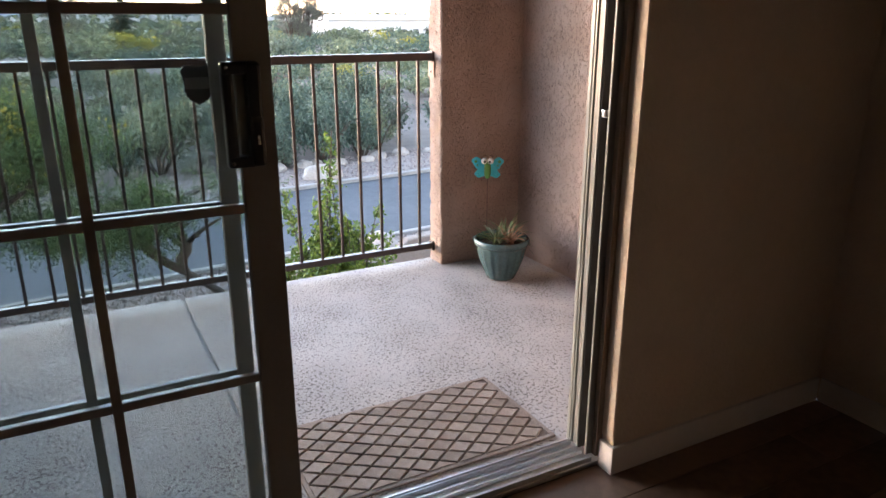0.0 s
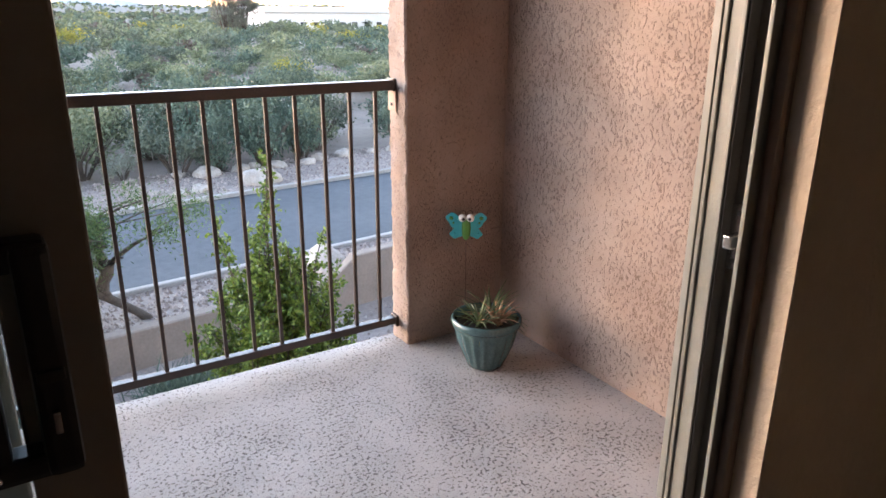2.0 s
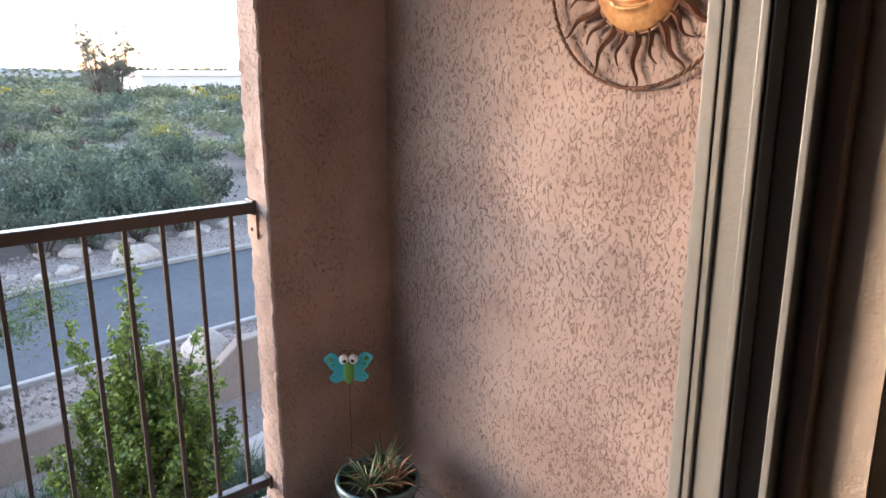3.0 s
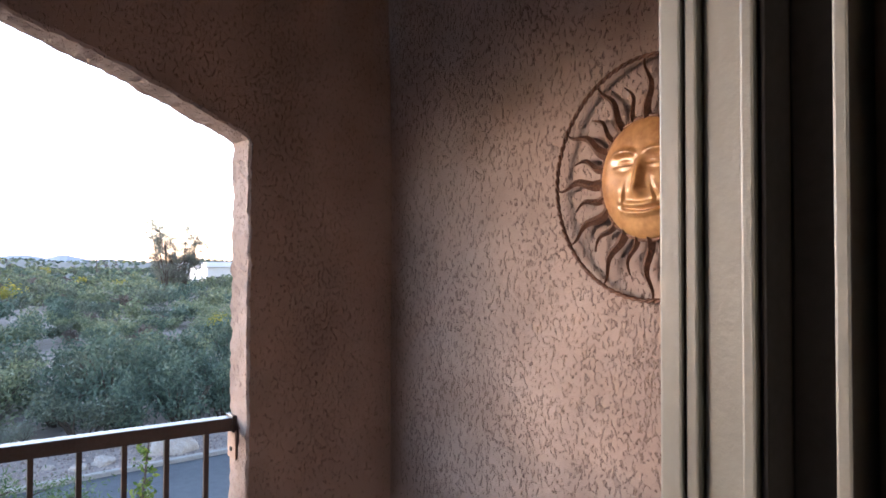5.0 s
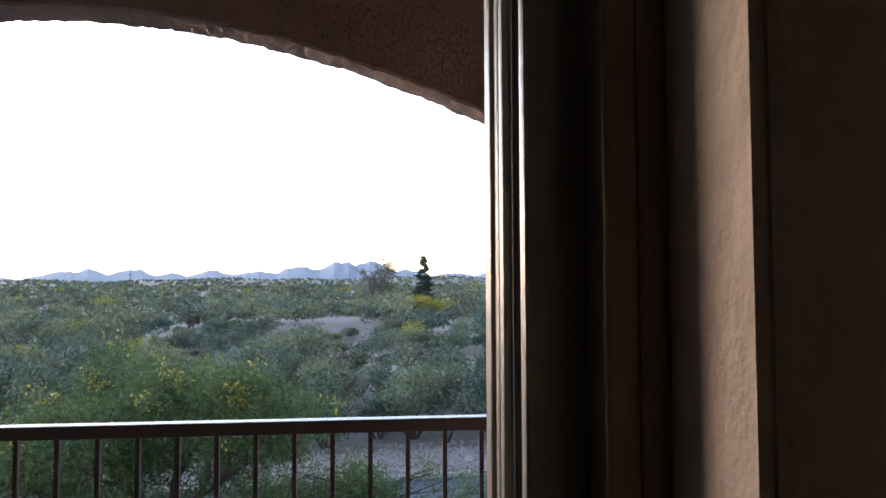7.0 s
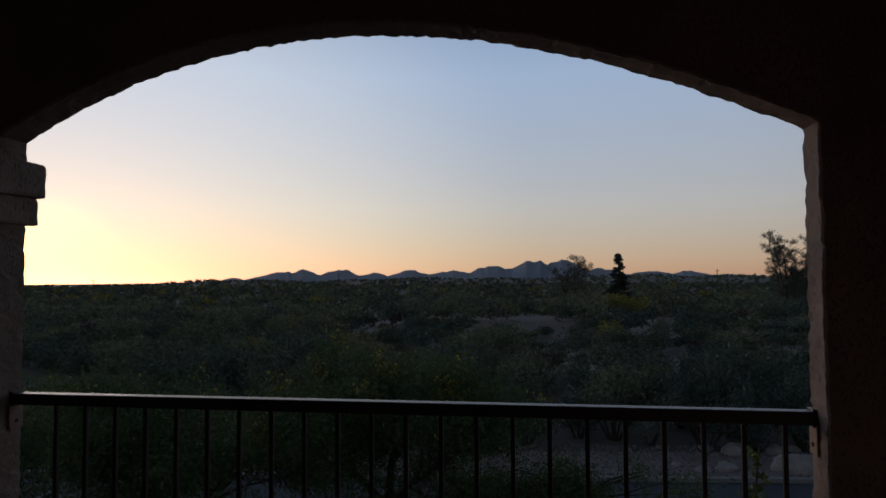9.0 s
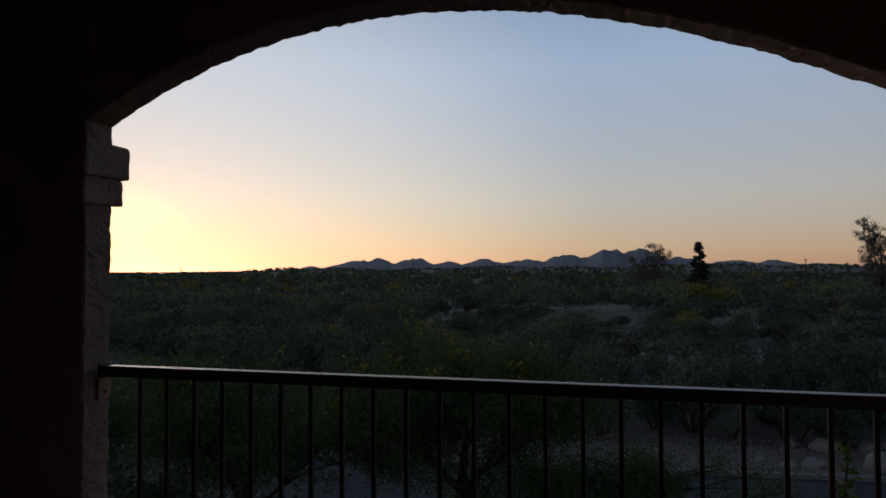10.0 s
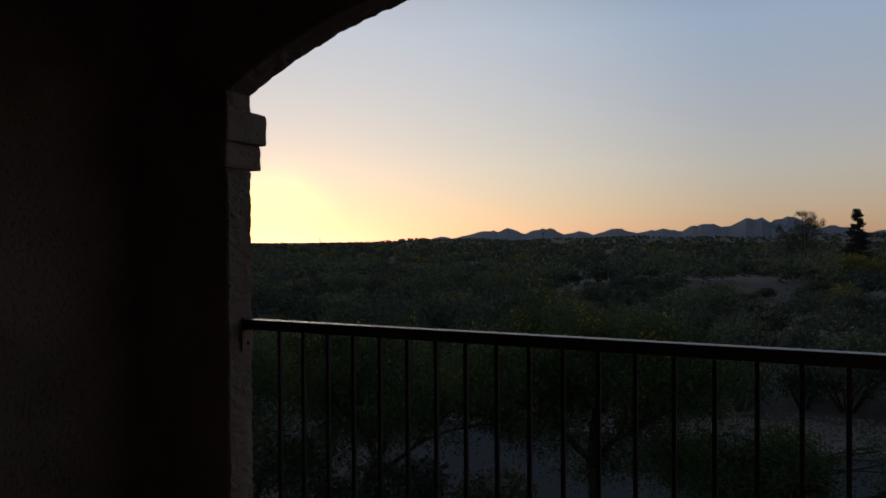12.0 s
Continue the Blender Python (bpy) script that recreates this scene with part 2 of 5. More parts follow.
M_BARK = material("dark_bark", (0.045, 0.032, 0.025), 0.9, color2=(0.11, 0.085, 0.065), scale=8, bump=0.8, bump_scale=30, bump_dist=0.02)
M_LEAF_NEAR = material("bright_leaf", (0.051, 0.095, 0.008), 0.5, color2=(0.177, 0.224, 0.027), scale=2.2, per_island=0.5, translucent=0.3)
M_LEAF_PV = material("palo_verde_leaf", (0.044, 0.084, 0.024), 0.6, color2=(0.120, 0.168, 0.048), scale=0.8, per_island=0.5, translucent=0.3)
M_FLOWER = material("yellow_flower", (0.26, 0.22, 0.03), 0.6, color2=(0.46, 0.38, 0.07), scale=3, per_island=0.5, translucent=0.3)
M_LEAF_A = material("mesquite_leaf", (0.098, 0.118, 0.064), 0.65, color2=(0.215, 0.235, 0.130), scale=0.12, per_island=0.5, translucent=0.25)
M_LEAF_B = material("olive_leaf", (0.064, 0.080, 0.054), 0.7, color2=(0.135, 0.150, 0.098), scale=0.12, per_island=0.5, translucent=0.2)
M_LEAF_C = material("greygreen_leaf", (0.056, 0.084, 0.060), 0.7, color2=(0.122, 0.160, 0.110), scale=0.2, per_island=0.5, translucent=0.2)
M_LEAF_Y = material("yellowgreen_leaf", (0.162, 0.178, 0.025), 0.65, color2=(0.374, 0.306, 0.043), scale=0.1, per_island=0.5, translucent=0.25)
M_LEAF_D = material("dry_brush", (0.085, 0.064, 0.051), 0.8, color2=(0.162, 0.128, 0.102), scale=0.2, per_island=0.5)
M_LEAF_P = material("pale_brush", (0.176, 0.192, 0.144), 0.8, color2=(0.288, 0.296, 0.232), scale=0.5, per_island=0.4)
M_CONIFER = material("conifer_needle", (0.018, 0.032, 0.02), 0.7, color2=(0.05, 0.07, 0.045), scale=0.6, per_island=0.5)
M_FARTREE = material("dusty_leaf", (0.10, 0.105, 0.085), 0.7, color2=(0.20, 0.20, 0.16), scale=0.4, per_island=0.5, translucent=0.15)
# air haze is painted into the mountains' pale blue-grey base colour
M_MOUNTAIN_HAZE = material("hazed_mountain", (0.225, 0.235, 0.265), 0.95, color2=(0.28, 0.29, 0.315), scale=0.006)
M_HILL = material("far_hill", (0.085, 0.085, 0.08), 0.95, color2=(0.13, 0.125, 0.115), scale=0.02)
M_ROOFWHITE = material("white_roof_coating", (0.75, 0.76, 0.78), 0.6, var=0.04, scale=0.3)
M_BLDG = material("building_render", (0.62, 0.60, 0.58), 0.8, var=0.06, scale=0.3)
M_WINDOW = material("dark_window", (0.03, 0.035, 0.045), 0.15, var=0.2, scale=1)
M_POLE = material("weathered_pole", (0.10, 0.08, 0.065), 0.9, var=0.2, scale=2)
M_CAR = material("pale_car_paint", (0.50, 0.52, 0.55), 0.3, 0.2, var=0.05, scale=1)
M_TYRE = material("tyre_rubber", (0.02, 0.02, 0.02), 0.85, var=0.2, scale=5)

M_GLASS = bpy.data.materials.new("window_glass")
M_GLASS.use_nodes = True
gn, gl = M_GLASS.node_tree.nodes, M_GLASS.node_tree.links
gt, gg, gm = gn.new("ShaderNodeBsdfTransparent"), gn.new("ShaderNodeBsdfGlossy"), gn.new("ShaderNodeMixShader")
gt.inputs["Color"].default_value = (0.86, 0.89, 0.89, 1)
gg.inputs["Roughness"].default_value = 0.02
gm.inputs["Fac"].default_value = 0.05
gl.new(gt.outputs[0], gm.inputs[1])
gl.new(gg.outputs[0], gm.inputs[2])
gl.new(gm.outputs[0], gn["Material Output"].inputs["Surface"])

# desert ground: sandy soil, litter and gravel
M_GROUND = bpy.data.materials.new("desert_ground")
M_GROUND.use_nodes = True
n_, l_ = M_GROUND.node_tree.nodes, M_GROUND.node_tree.links
n_["Principled BSDF"].inputs["Roughness"].default_value = 0.95
tc = n_.new("ShaderNodeTexCoord")
def ground_noise(scale, detail):
    t = n_.new("ShaderNodeTexNoise")
    t.inputs["Scale"].default_value, t.inputs["Detail"].default_value = scale, detail
    l_.new(tc.outputs["Object"], t.inputs["Vector"])
    return t
ga, gb, gc = ground_noise(0.045, 4), ground_noise(1.4, 5), ground_noise(16, 4)
r1 = n_.new("ShaderNodeValToRGB")
r1.color_ramp.elements[0].position, r1.color_ramp.elements[1].position = 0.42, 0.60
r1.color_ramp.elements[0].color, r1.color_ramp.elements[1].color = (0.14, 0.115, 0.092, 1), (0.32, 0.27, 0.23, 1)
l_.new(ga.outputs["Fac"], r1.inputs["Fac"])
r2 = n_.new("ShaderNodeValToRGB")
r2.color_ramp.elements[0].color, r2.color_ramp.elements[1].color = (0.62, 0.60, 0.58, 1), (1.25, 1.22, 1.2, 1)
l_.new(gb.outputs["Fac"], r2.inputs["Fac"])
mx = n_.new("ShaderNodeMix")
mx.data_type, mx.blend_type = "RGBA", "MULTIPLY"
mx.inputs[0].default_value = 1.0
l_.new(r1.outputs[0], mx.inputs[6])
l_.new(r2.outputs[0], mx.inputs[7])
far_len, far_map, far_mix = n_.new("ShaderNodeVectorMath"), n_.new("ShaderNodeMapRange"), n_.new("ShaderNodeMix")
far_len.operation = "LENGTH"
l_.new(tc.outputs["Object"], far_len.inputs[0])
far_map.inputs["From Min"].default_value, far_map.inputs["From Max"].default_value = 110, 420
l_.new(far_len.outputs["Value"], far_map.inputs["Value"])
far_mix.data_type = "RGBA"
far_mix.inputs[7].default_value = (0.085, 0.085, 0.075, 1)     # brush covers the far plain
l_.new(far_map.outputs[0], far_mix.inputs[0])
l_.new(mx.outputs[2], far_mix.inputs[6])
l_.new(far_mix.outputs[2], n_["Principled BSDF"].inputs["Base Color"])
gbump = n_.new("ShaderNodeBump")
gbump.inputs["Strength"].default_value, gbump.inputs["Distance"].default_value = 0.8, 0.05
l_.new(gc.outputs["Fac"], gbump.inputs["Height"])
l_.new(gbump.outputs[0], n_["Principled BSDF"].inputs["Normal"])
M_GRAVEL = material("road_gravel", (0.211, 0.168, 0.144), 0.95, color2=(0.335, 0.277, 0.242), scale=1.2, bump=1.0, bump_scale=24, bump_dist=0.04)

# ---------------------------------------------------------------- mesh helpers
def link_mesh(name, bm, mat, smooth=False):
    me = bpy.data.meshes.new(name)
    bm.normal_update()
    bm.to_mesh(me)
    bm.free()
    me.materials.append(mat)
    if smooth:
        me.polygons.foreach_set("use_smooth", [True] * len(me.polygons))
    return new(name, me)


def part(name, bm, mat, parent, label="", smooth=False):
    ob = link_mesh(name, bm, mat, smooth)
    ob.parent = parent
    return tagged(ob, label) if label else ob


def piece(name, me, parent, m):
    ob = new(name, me)
    ob.parent = parent
    ob.matrix_basis = m
    return ob


def base(name, loc, label="", category="", group="", kind=""):
    ob = new(name)
    ob.location = loc
    ob.empty_display_size = 0.05
    return tagged(ob, label, category, group, kind)


def box(bm, x0, x1, y0, y1, z0, z1, bevel=0.0):
    res = bmesh.ops.create_cube(bm, size=1)
    for v in res["verts"]:
        v.co = (x0 if v.co.x < 0 else x1, y0 if v.co.y < 0 else y1, z0 if v.co.z < 0 else z1)
    if bevel:
        edges = list({e for v in res["verts"] for e in v.link_edges})
        bmesh.ops.bevel(bm, geom=edges, offset=bevel, segments=2, affect="EDGES", profile=0.6)
    return bm


def boxm(x0, x1, y0, y1, z0, z1, bevel=0.0):
    return box(bmesh.new(), x0, x1, y0, y1, z0, z1, bevel)


def structure(name, bm, mat, label=""):
    return tagged(link_mesh(name, bm, mat), label, kind="structure")


def revolve(bm, profile, seg=32, flute=0, depth=0.0, center=(0, 0, 0)):
    """Surface of revolution from (radius, z, fluting 0..1) rows."""
    rings = []
    for r, z, f in profile:
        ring = []
        for i in range(seg):
            a = 2 * math.pi * i / seg
            rr = r - f * depth * (0.5 + 0.5 * math.cos(flute * a)) ** 2 if flute else r
            ring.append(bm.verts.new((center[0] + rr * math.cos(a), center[1] + rr * math.sin(a), center[2] + z)))
        rings.append(ring)
    for a, b in zip(rings, rings[1:]):
        for i in range(seg):
            bm.faces.new((a[i], a[(i + 1) % seg], b[(i + 1) % seg], b[i]))
    return rings


def tube(bm, pts, radii, seg=6, caps=True):
    pts = [Vector(p) for p in pts]
    rings = []
    for i, p in enumerate(pts):
        d = (pts[min(i + 1, len(pts) - 1)] - pts[max(i - 1, 0)]).normalized()
        side = d.cross(Vector((0, 0, 1)) if abs(d.z) < 0.9 else Vector((1, 0, 0))).normalized()
        up = side.cross(d)
        r = radii[i] if hasattr(radii, "__len__") else radii
        rings.append([bm.verts.new(p + r * (math.cos(2 * math.pi * k / seg) * side + math.sin(2 * math.pi * k / seg) * up)) for k in range(seg)])
    for a, b in zip(rings, rings[1:]):
        for k in range(seg):
            bm.faces.new((a[k], a[(k + 1) % seg], b[(k + 1) % seg], b[k]))
    if caps:
        bm.faces.new(rings[0][::-1])
        bm.faces.new(rings[-1])
    return bm


def extrude_outline(bm, pts, depth, axis="y"):
    """A flat outline in (a, b) given thickness along an axis."""
    def place(a, b, d):
        return (a, d, b) if axis == "y" else ((d, a, b) if axis == "x" else (a, b, d))
    front, back = [bm.verts.new(place(a, b, 0)) for a, b in pts], [bm.verts.new(place(a, b, depth)) for a, b in pts]
    bm.faces.new(front)
    bm.faces.new(back[::-1])
    for i in range(len(pts)):
        j = (i + 1) % len(pts)
        bm.faces.new((front[j], front[i], back[i], back[j]))
    bmesh.ops.recalc_face_normals(bm, faces=bm.faces)
    return bm


def quads_mesh(name, verts, mats, index=None):
    """A mesh of separate quads from an array (n, 4, 3)."""
    count = len(verts)
    me = bpy.data.meshes.new(name)
    me.vertices.add(count * 4)
    me.vertices.foreach_set("co", np.ascontiguousarray(verts, dtype=np.float32).ravel())
    me.loops.add(count * 4)
    me.loops.foreach_set("vertex_index", np.arange(count * 4, dtype=np.int32))
    me.polygons.add(count)
    me.polygons.foreach_set("loop_start", np.arange(count, dtype=np.int32) * 4)
    for m in mats:
        me.materials.append(m)
    if index is not None:
        me.polygons.foreach_set("material_index", index.astype(np.int32))
    me.update(calc_edges=True)
    me.validate()
    return me


def leaf_quads(rng, centers, size, aspect=0.5, upright=0.0, spread=0.4):
    """Diamond leaves of random turn at the given centres."""
    n = len(centers)
    a = rng.normal(size=(n, 3))
    a[:, 2] = a[:, 2] * (1 - upright) + upright * np.abs(rng.normal(size=n)) * 1.5
    a /= np.linalg.norm(a, axis=1)[:, None] + 1e-9
    b = np.cross(a, rng.normal(size=(n, 3)))
    b /= np.linalg.norm(b, axis=1)[:, None] + 1e-9
    s = np.asarray(size) * (1 + spread * rng.uniform(-1, 1, n))
    a, b = a * s[:, None], b * (s * aspect)[:, None]
    return np.stack([centers - a, centers + b * 0.9 - a * 0.1, centers + a, centers - b * 0.9 - a * 0.1], axis=1)


def blob_points(rng, lumps, n, shell=0.55):
    """Points in ellipsoidal lumps (x, y, z, rx, ry, rz), denser to their outside."""
    lumps = np.array(lumps, dtype=float)
    w = lumps[:, 3] * lumps[:, 4] * lumps[:, 5]
    pick = rng.choice(len(lumps), n, p=w / w.sum())
    d = rng.normal(size=(n, 3))
    d /= np.linalg.norm(d, axis=1)[:, None]
    r = shell + (1 - shell) * rng.uniform(0, 1, n) ** 0.6
    r *= 1 + 0.22 * rng.normal(size=n)
    return lumps[pick, :3] + d * r[:, None] * lumps[pick, 3:6]
# ---------------------------------------------------------------- balcony shell
XR, XL, YF = 0.47, -2.93, 0.13      # right wall, left wall, outer face of the arched wall
OPEN_L, SPRING_R, SPRING_L, APEX = -2.475, 1.852, 1.912, 2.206
CEIL = 2.5
GROUND = -3.2


def arch_height(x):
    """Low basket arch, a little fuller on its far side."""
    top = -1.33
    if x > top:
        return APEX - (APEX - SPRING_R) * ((x - top) / -top) ** 1.85
    return APEX - (APEX - SPRING_L) * ((top - x) / (top - OPEN_L)) ** 2.15


def build_arch_wall():
    contour, outer = [], []
    steps = 110
    for i in range(steps + 1):
        z = SPRING_R * i / steps
        contour.append((0.0, z)), outer.append((XR, z))
    for i in range(1, 160):
        x = OPEN_L * i / 160
        contour.append((x, arch_height(x))), outer.append((XR + (XL - XR) * i / 160, CEIL))
    for i in range(steps + 1):
        z = SPRING_L * (1 - i / steps)
        contour.append((OPEN_L, z)), outer.append((XL, z))
    bm = bmesh.new()
    ys = [0.0, 0.006, 0.03, 0.065, 0.1, YF - 0.006, YF]
    inset = [0.007, 0.0, 0.0, 0.0, 0.0, 0.0, 0.007]
    n = len(contour)
    grid = []
    for i, (x, z) in enumerate(contour):
        x0, z0 = contour[max(i - 1, 0)]
        x1, z1 = contour[min(i + 1, n - 1)]
        t = Vector((x1 - x0, z1 - z0)).normalized()
        nx, nz = t.y, -t.x                       # into the wall
        col = []
        for k, y in enumerate(ys):
            j = 0.005 * noise.noise(Vector((x * 21, y * 34, z * 21))) + 0.005 * noise.noise(Vector((x * 85, y * 85, z * 85)))
            d = inset[k] + j
            col.append(bm.verts.new((x + nx * d, y, max(0, z + nz * d))))
        grid.append((bm.verts.new((*[outer[i][0]], 0.0, outer[i][1])), col, bm.verts.new((outer[i][0], YF, outer[i][1]))))
    for (fa, ca, ba), (fb, cb, bb) in zip(grid, grid[1:]):
        bm.faces.new((fa, fb, cb[0], ca[0]))
        for k in range(len(ys) - 1):
            bm.faces.new((ca[k], cb[k], cb[k + 1], ca[k + 1]))
        bm.faces.new((ca[-1], cb[-1], bb, ba))
    bmesh.ops.recalc_face_normals(bm, faces=bm.faces)
    return structure("wall_arched", bm, M_STUCCO, "tan stucco balcony wall with a wide arched opening")


build_arch_wall()
structure("wall_right", boxm(XR, XR + 0.25, -1.655, YF, 0, CEIL), M_STUCCO, "tan troweled stucco side wall of the balcony")
structure("wall_left", boxm(XL - 0.25, XL, -1.655, YF, 0, CEIL), M_STUCCO, "tan troweled stucco side wall of the balcony")
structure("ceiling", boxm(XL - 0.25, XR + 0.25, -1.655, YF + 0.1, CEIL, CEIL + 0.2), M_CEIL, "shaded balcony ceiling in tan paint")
# outside wall round the sliding door, with its plaster return
DOOR_L, DOOR_R, DOOR_T = -2.29, -0.411, 2.09
ROOM_Y = -1.819                       # room face of the door wall
structure("wall_door_right", boxm(DOOR_R, XR + 0.25, -1.735, -1.655, 0, CEIL), M_STUCCO, "tan stucco house wall beside the sliding door")
structure("wall_door_left", boxm(XL - 0.25, DOOR_L, -1.735, -1.655, 0, CEIL), M_STUCCO, "tan stucco house wall beside the sliding door")
structure("wall_door_head", boxm(DOOR_L, DOOR_R, -1.735, -1.655, DOOR_T, CEIL), M_STUCCO, "tan stucco house wall above the sliding door")
def plaster(name, x0, x1, z0, z1, label):
    bm = boxm(x0, x1, ROOM_Y, -1.735, z0, z1, 0.004)
    return structure(name, bm, M_DRYWALL, label)
plaster("wall_room_right", DOOR_R, 0.482, 0.0, 2.45, "cream drywall beside the sliding door, in shade")
plaster("wall_room_left", -4.4, DOOR_L, 0.0, 2.45, "cream drywall beside the sliding door, in shade")
plaster("wall_room_head", DOOR_L, DOOR_R, DOOR_T, 2.45, "cream drywall above the sliding door, in shade")
structure("door_return", boxm(DOOR_R, DOOR_R + 0.006, ROOM_Y + 0.002, -1.772, 0.1, DOOR_T - 0.002), M_DRYWALL, "textured cream plaster return of the door opening").location.x = -0.003
structure("wall_east", boxm(0.482, 0.6, -6.6, -1.735, 0, 2.45), M_DRYWALL, "dark cream room wall")
# unseen closing walls and ceiling, darker than the drywall so less light bounces
structure("wall_west", boxm(-4.5, -4.4, -6.6, -1.735, 0, 2.45), M_UNSEEN_DARK, "dark cream room wall")
structure("wall_south", boxm(-4.5, 0.6, -6.7, -6.6, 0, 2.45), M_UNSEEN_DARK, "dark cream room wall")
structure("ceiling_room", boxm(-4.5, 0.6, -6.7, -1.735, 2.45, 2.6), M_UNSEEN_DARK, "unseen room ceiling, darkened against bounce light")

# balcony floor in two coated slabs with a joint between them
deck = base("floor", (0, 0, 0), "speckled tan coated balcony floor with one straight joint", kind="structure")
for x0, x1 in ((XL, -1.284), (-1.274, XR + 0.1)):
    bm = boxm(x0 - (0.1 if x0 == XL else 0), x1, -1.66, 0.135, -0.22, 0.0, 0.006)
    part("slab", bm, M_DECK, deck)
part("joint", boxm(-1.285, -1.273, -1.66, 0.12, -0.2, -0.008), M_DECK, deck, "worn filler in the floor joint")
structure("slab_edge", boxm(XL - 0.25, XR + 0.25, -1.735, 0.128, -0.45, -0.222), M_STUCCO, "stucco edge of the balcony slab")
structure("house_front", boxm(XL - 6, XR + 9, -1.5, -0.02, GROUND - 0.3, -0.452), M_STUCCO, "tan stucco lower storey of the house")

# baseboards
bb = base("baseboard", (0, 0, 0), "white painted baseboard along the room walls", kind="structure")
part("board", boxm(DOOR_R - 0.012, 0.47, ROOM_Y - 0.013, ROOM_Y, 0.0, 0.085, 0.003), M_WHITE, bb)
part("board", boxm(DOOR_R - 0.014, DOOR_R - 0.001, ROOM_Y - 0.014, -1.774, 0.0, 0.086, 0.003), M_WHITE, bb)
part("board", boxm(0.469, 0.482, -6.59, ROOM_Y - 0.015, 0.0, 0.085, 0.003), M_WHITE, bb)
part("board", boxm(-4.4, DOOR_L, ROOM_Y - 0.013, ROOM_Y, 0.0, 0.085, 0.003), M_WHITE, bb)

# ---------------------------------------------------------------- sliding door
frame_ob = base("door_1", (0, 0, 0), "pale painted aluminium frame of a sliding patio door", kind="structure")
def jamb(side):
    """Side post with two tracks; side is +1 at the latch side."""
    x = DOOR_R if side > 0 else DOOR_L
    s = -side
    def strip(d0, d1, y0, y1, mat, name, z0=0.03, z1=2.05):
        a, b = sorted((x + s * d0, x + s * d1))
        part(name, boxm(a, b, y0, y1, z0, z1, 0.0015), mat, frame_ob)
    strip(-0.01, 0.012, -1.772, -1.657, M_JAMB, "jamb")
    strip(0.012, 0.038, -1.671, -1.658, M_FRAME, "outer_lip")
    strip(0.012, 0.036, -1.679, -1.6715, M_FRAME, "bead")
    strip(0.012, 0.032, -1.703, -1.680, M_FRAME, "jamb_face")
    strip(0.012, 0.040, -1.711, -1.704, M_FRAME, "track_lip")
    # near-black strips along the channel and the track lip's inner side
    strip(0.012, 0.015, -1.744, -1.7155, M_CHANNEL, "pile_channel")
    strip(0.012, 0.037, -1.715, -1.7115, M_CHANNEL, "pile_strip")
    strip(0.012, 0.041, -1.753, -1.746, M_FRAME, "inner_lip")
    # brown strip between the inner lip and the plaster return
    strip(0.012, 0.022, -1.772, -1.755, M_JAMB, "inner_stop")
jamb(1)
jamb(-1)
part("head", boxm(DOOR_L, DOOR_R, -1.772, -1.657, 2.05, 2.09, 0.002), M_FRAME, frame_ob)
part("sill", boxm(DOOR_L, DOOR_R, -1.772, -1.657, 0.0, 0.014, 0.002), M_TRACK, frame_ob, "scuffed aluminium door sill")
for y0, y1, h in ((-1.664, -1.658, 0.030), (-1.672, -1.668, 0.028), (-1.699, -1.695, 0.026), (-1.724, -1.720, 0.026), (-1.768, -1.760, 0.030)):
    part("track", boxm(DOOR_L, DOOR_R - 0.03, y0, y1, 0.013, h, 0.001), M_TRACK, frame_ob)
strike = part("strike_plate", boxm(DOOR_R - 0.019, DOOR_R - 0.0151, -1.741, -1.716, 0.955, 1.055, 0.001), M_CHROME, frame_ob, "worn steel latch plate")
part("latch_hook", boxm(DOOR_R - 0.044, DOOR_R - 0.019, -1.738, -1.724, 0.992, 1.012, 0.003), M_CHROME, strike)
for z in (1.041, 0.969):
    part("screw", boxm(DOOR_R - 0.0215, DOOR_R - 0.019, -1.732, -1.726, z - 0.003, z + 0.003, 0.001), M_BOLT, strike)


def door_panel(x0, x1, y0, y1, mat, verticals, horizontals, label, stile=0.072):
    ob = base("sliding_door_panel", ((x0 + x1) / 2, (y0 + y1) / 2, 0.02), label, "sliding door", "patio door panels")
    ox, oy, oz = ob.location
    def p(name, a0, a1, b0, b1, c0, c1, m, bev=0.003, label=""):
        return part(name, boxm(a0 - ox, a1 - ox, b0 - oy, b1 - oy, c0 - oz, c1 - oz, bev), m, ob, label)
    p("stile", x1 - stile, x1, y0, y1, 0.03, 2.045, mat)
    p("stile", x0, x0 + stile, y0, y1, 0.03, 2.045, mat)
    p("rail", x0 + stile, x1 - stile, y0, y1, 0.03, 0.12, mat)
    p("rail", x0 + stile, x1 - stile, y0, y1, 1.975, 2.045, mat)
    ym = (y0 + y1) / 2
    pane = p("pane", x0 + stile - 0.005, x1 - stile + 0.005, ym - 0.002, ym + 0.002, 0.115, 1.98, M_GLASS, 0, "clear window glass")
    pane.visible_shadow = False
    for v in verticals:
        p("muntin", v - 0.010, v + 0.010, ym - 0.010, ym + 0.010, 0.12, 1.975, mat, 0.003)
    for h in horizontals:
        p("muntin", x0 + stile, x1 - stile, ym - 0.0085, ym + 0.0085, h - 0.010, h + 0.010, mat, 0.003)
    return ob


slider = door_panel(-2.21, -1.273, -1.714, -1.686, M_FRAMEBROWN, (-1.632, -1.92), (0.482, 0.862, 1.245, 1.625),
                    "pale framed glass door panel slid open, with black handle")
# the upright bars of this panel are modelled after a pale glass reflection
fixed = door_panel(-2.25, -1.348, -1.672, -1.648, M_FRAME, (-1.675, -1.965), (0.482, 0.862, 1.245, 1.625),
                   "fixed glass door panel with pale grid bars, the uprights standing for a reflection", 0.036)
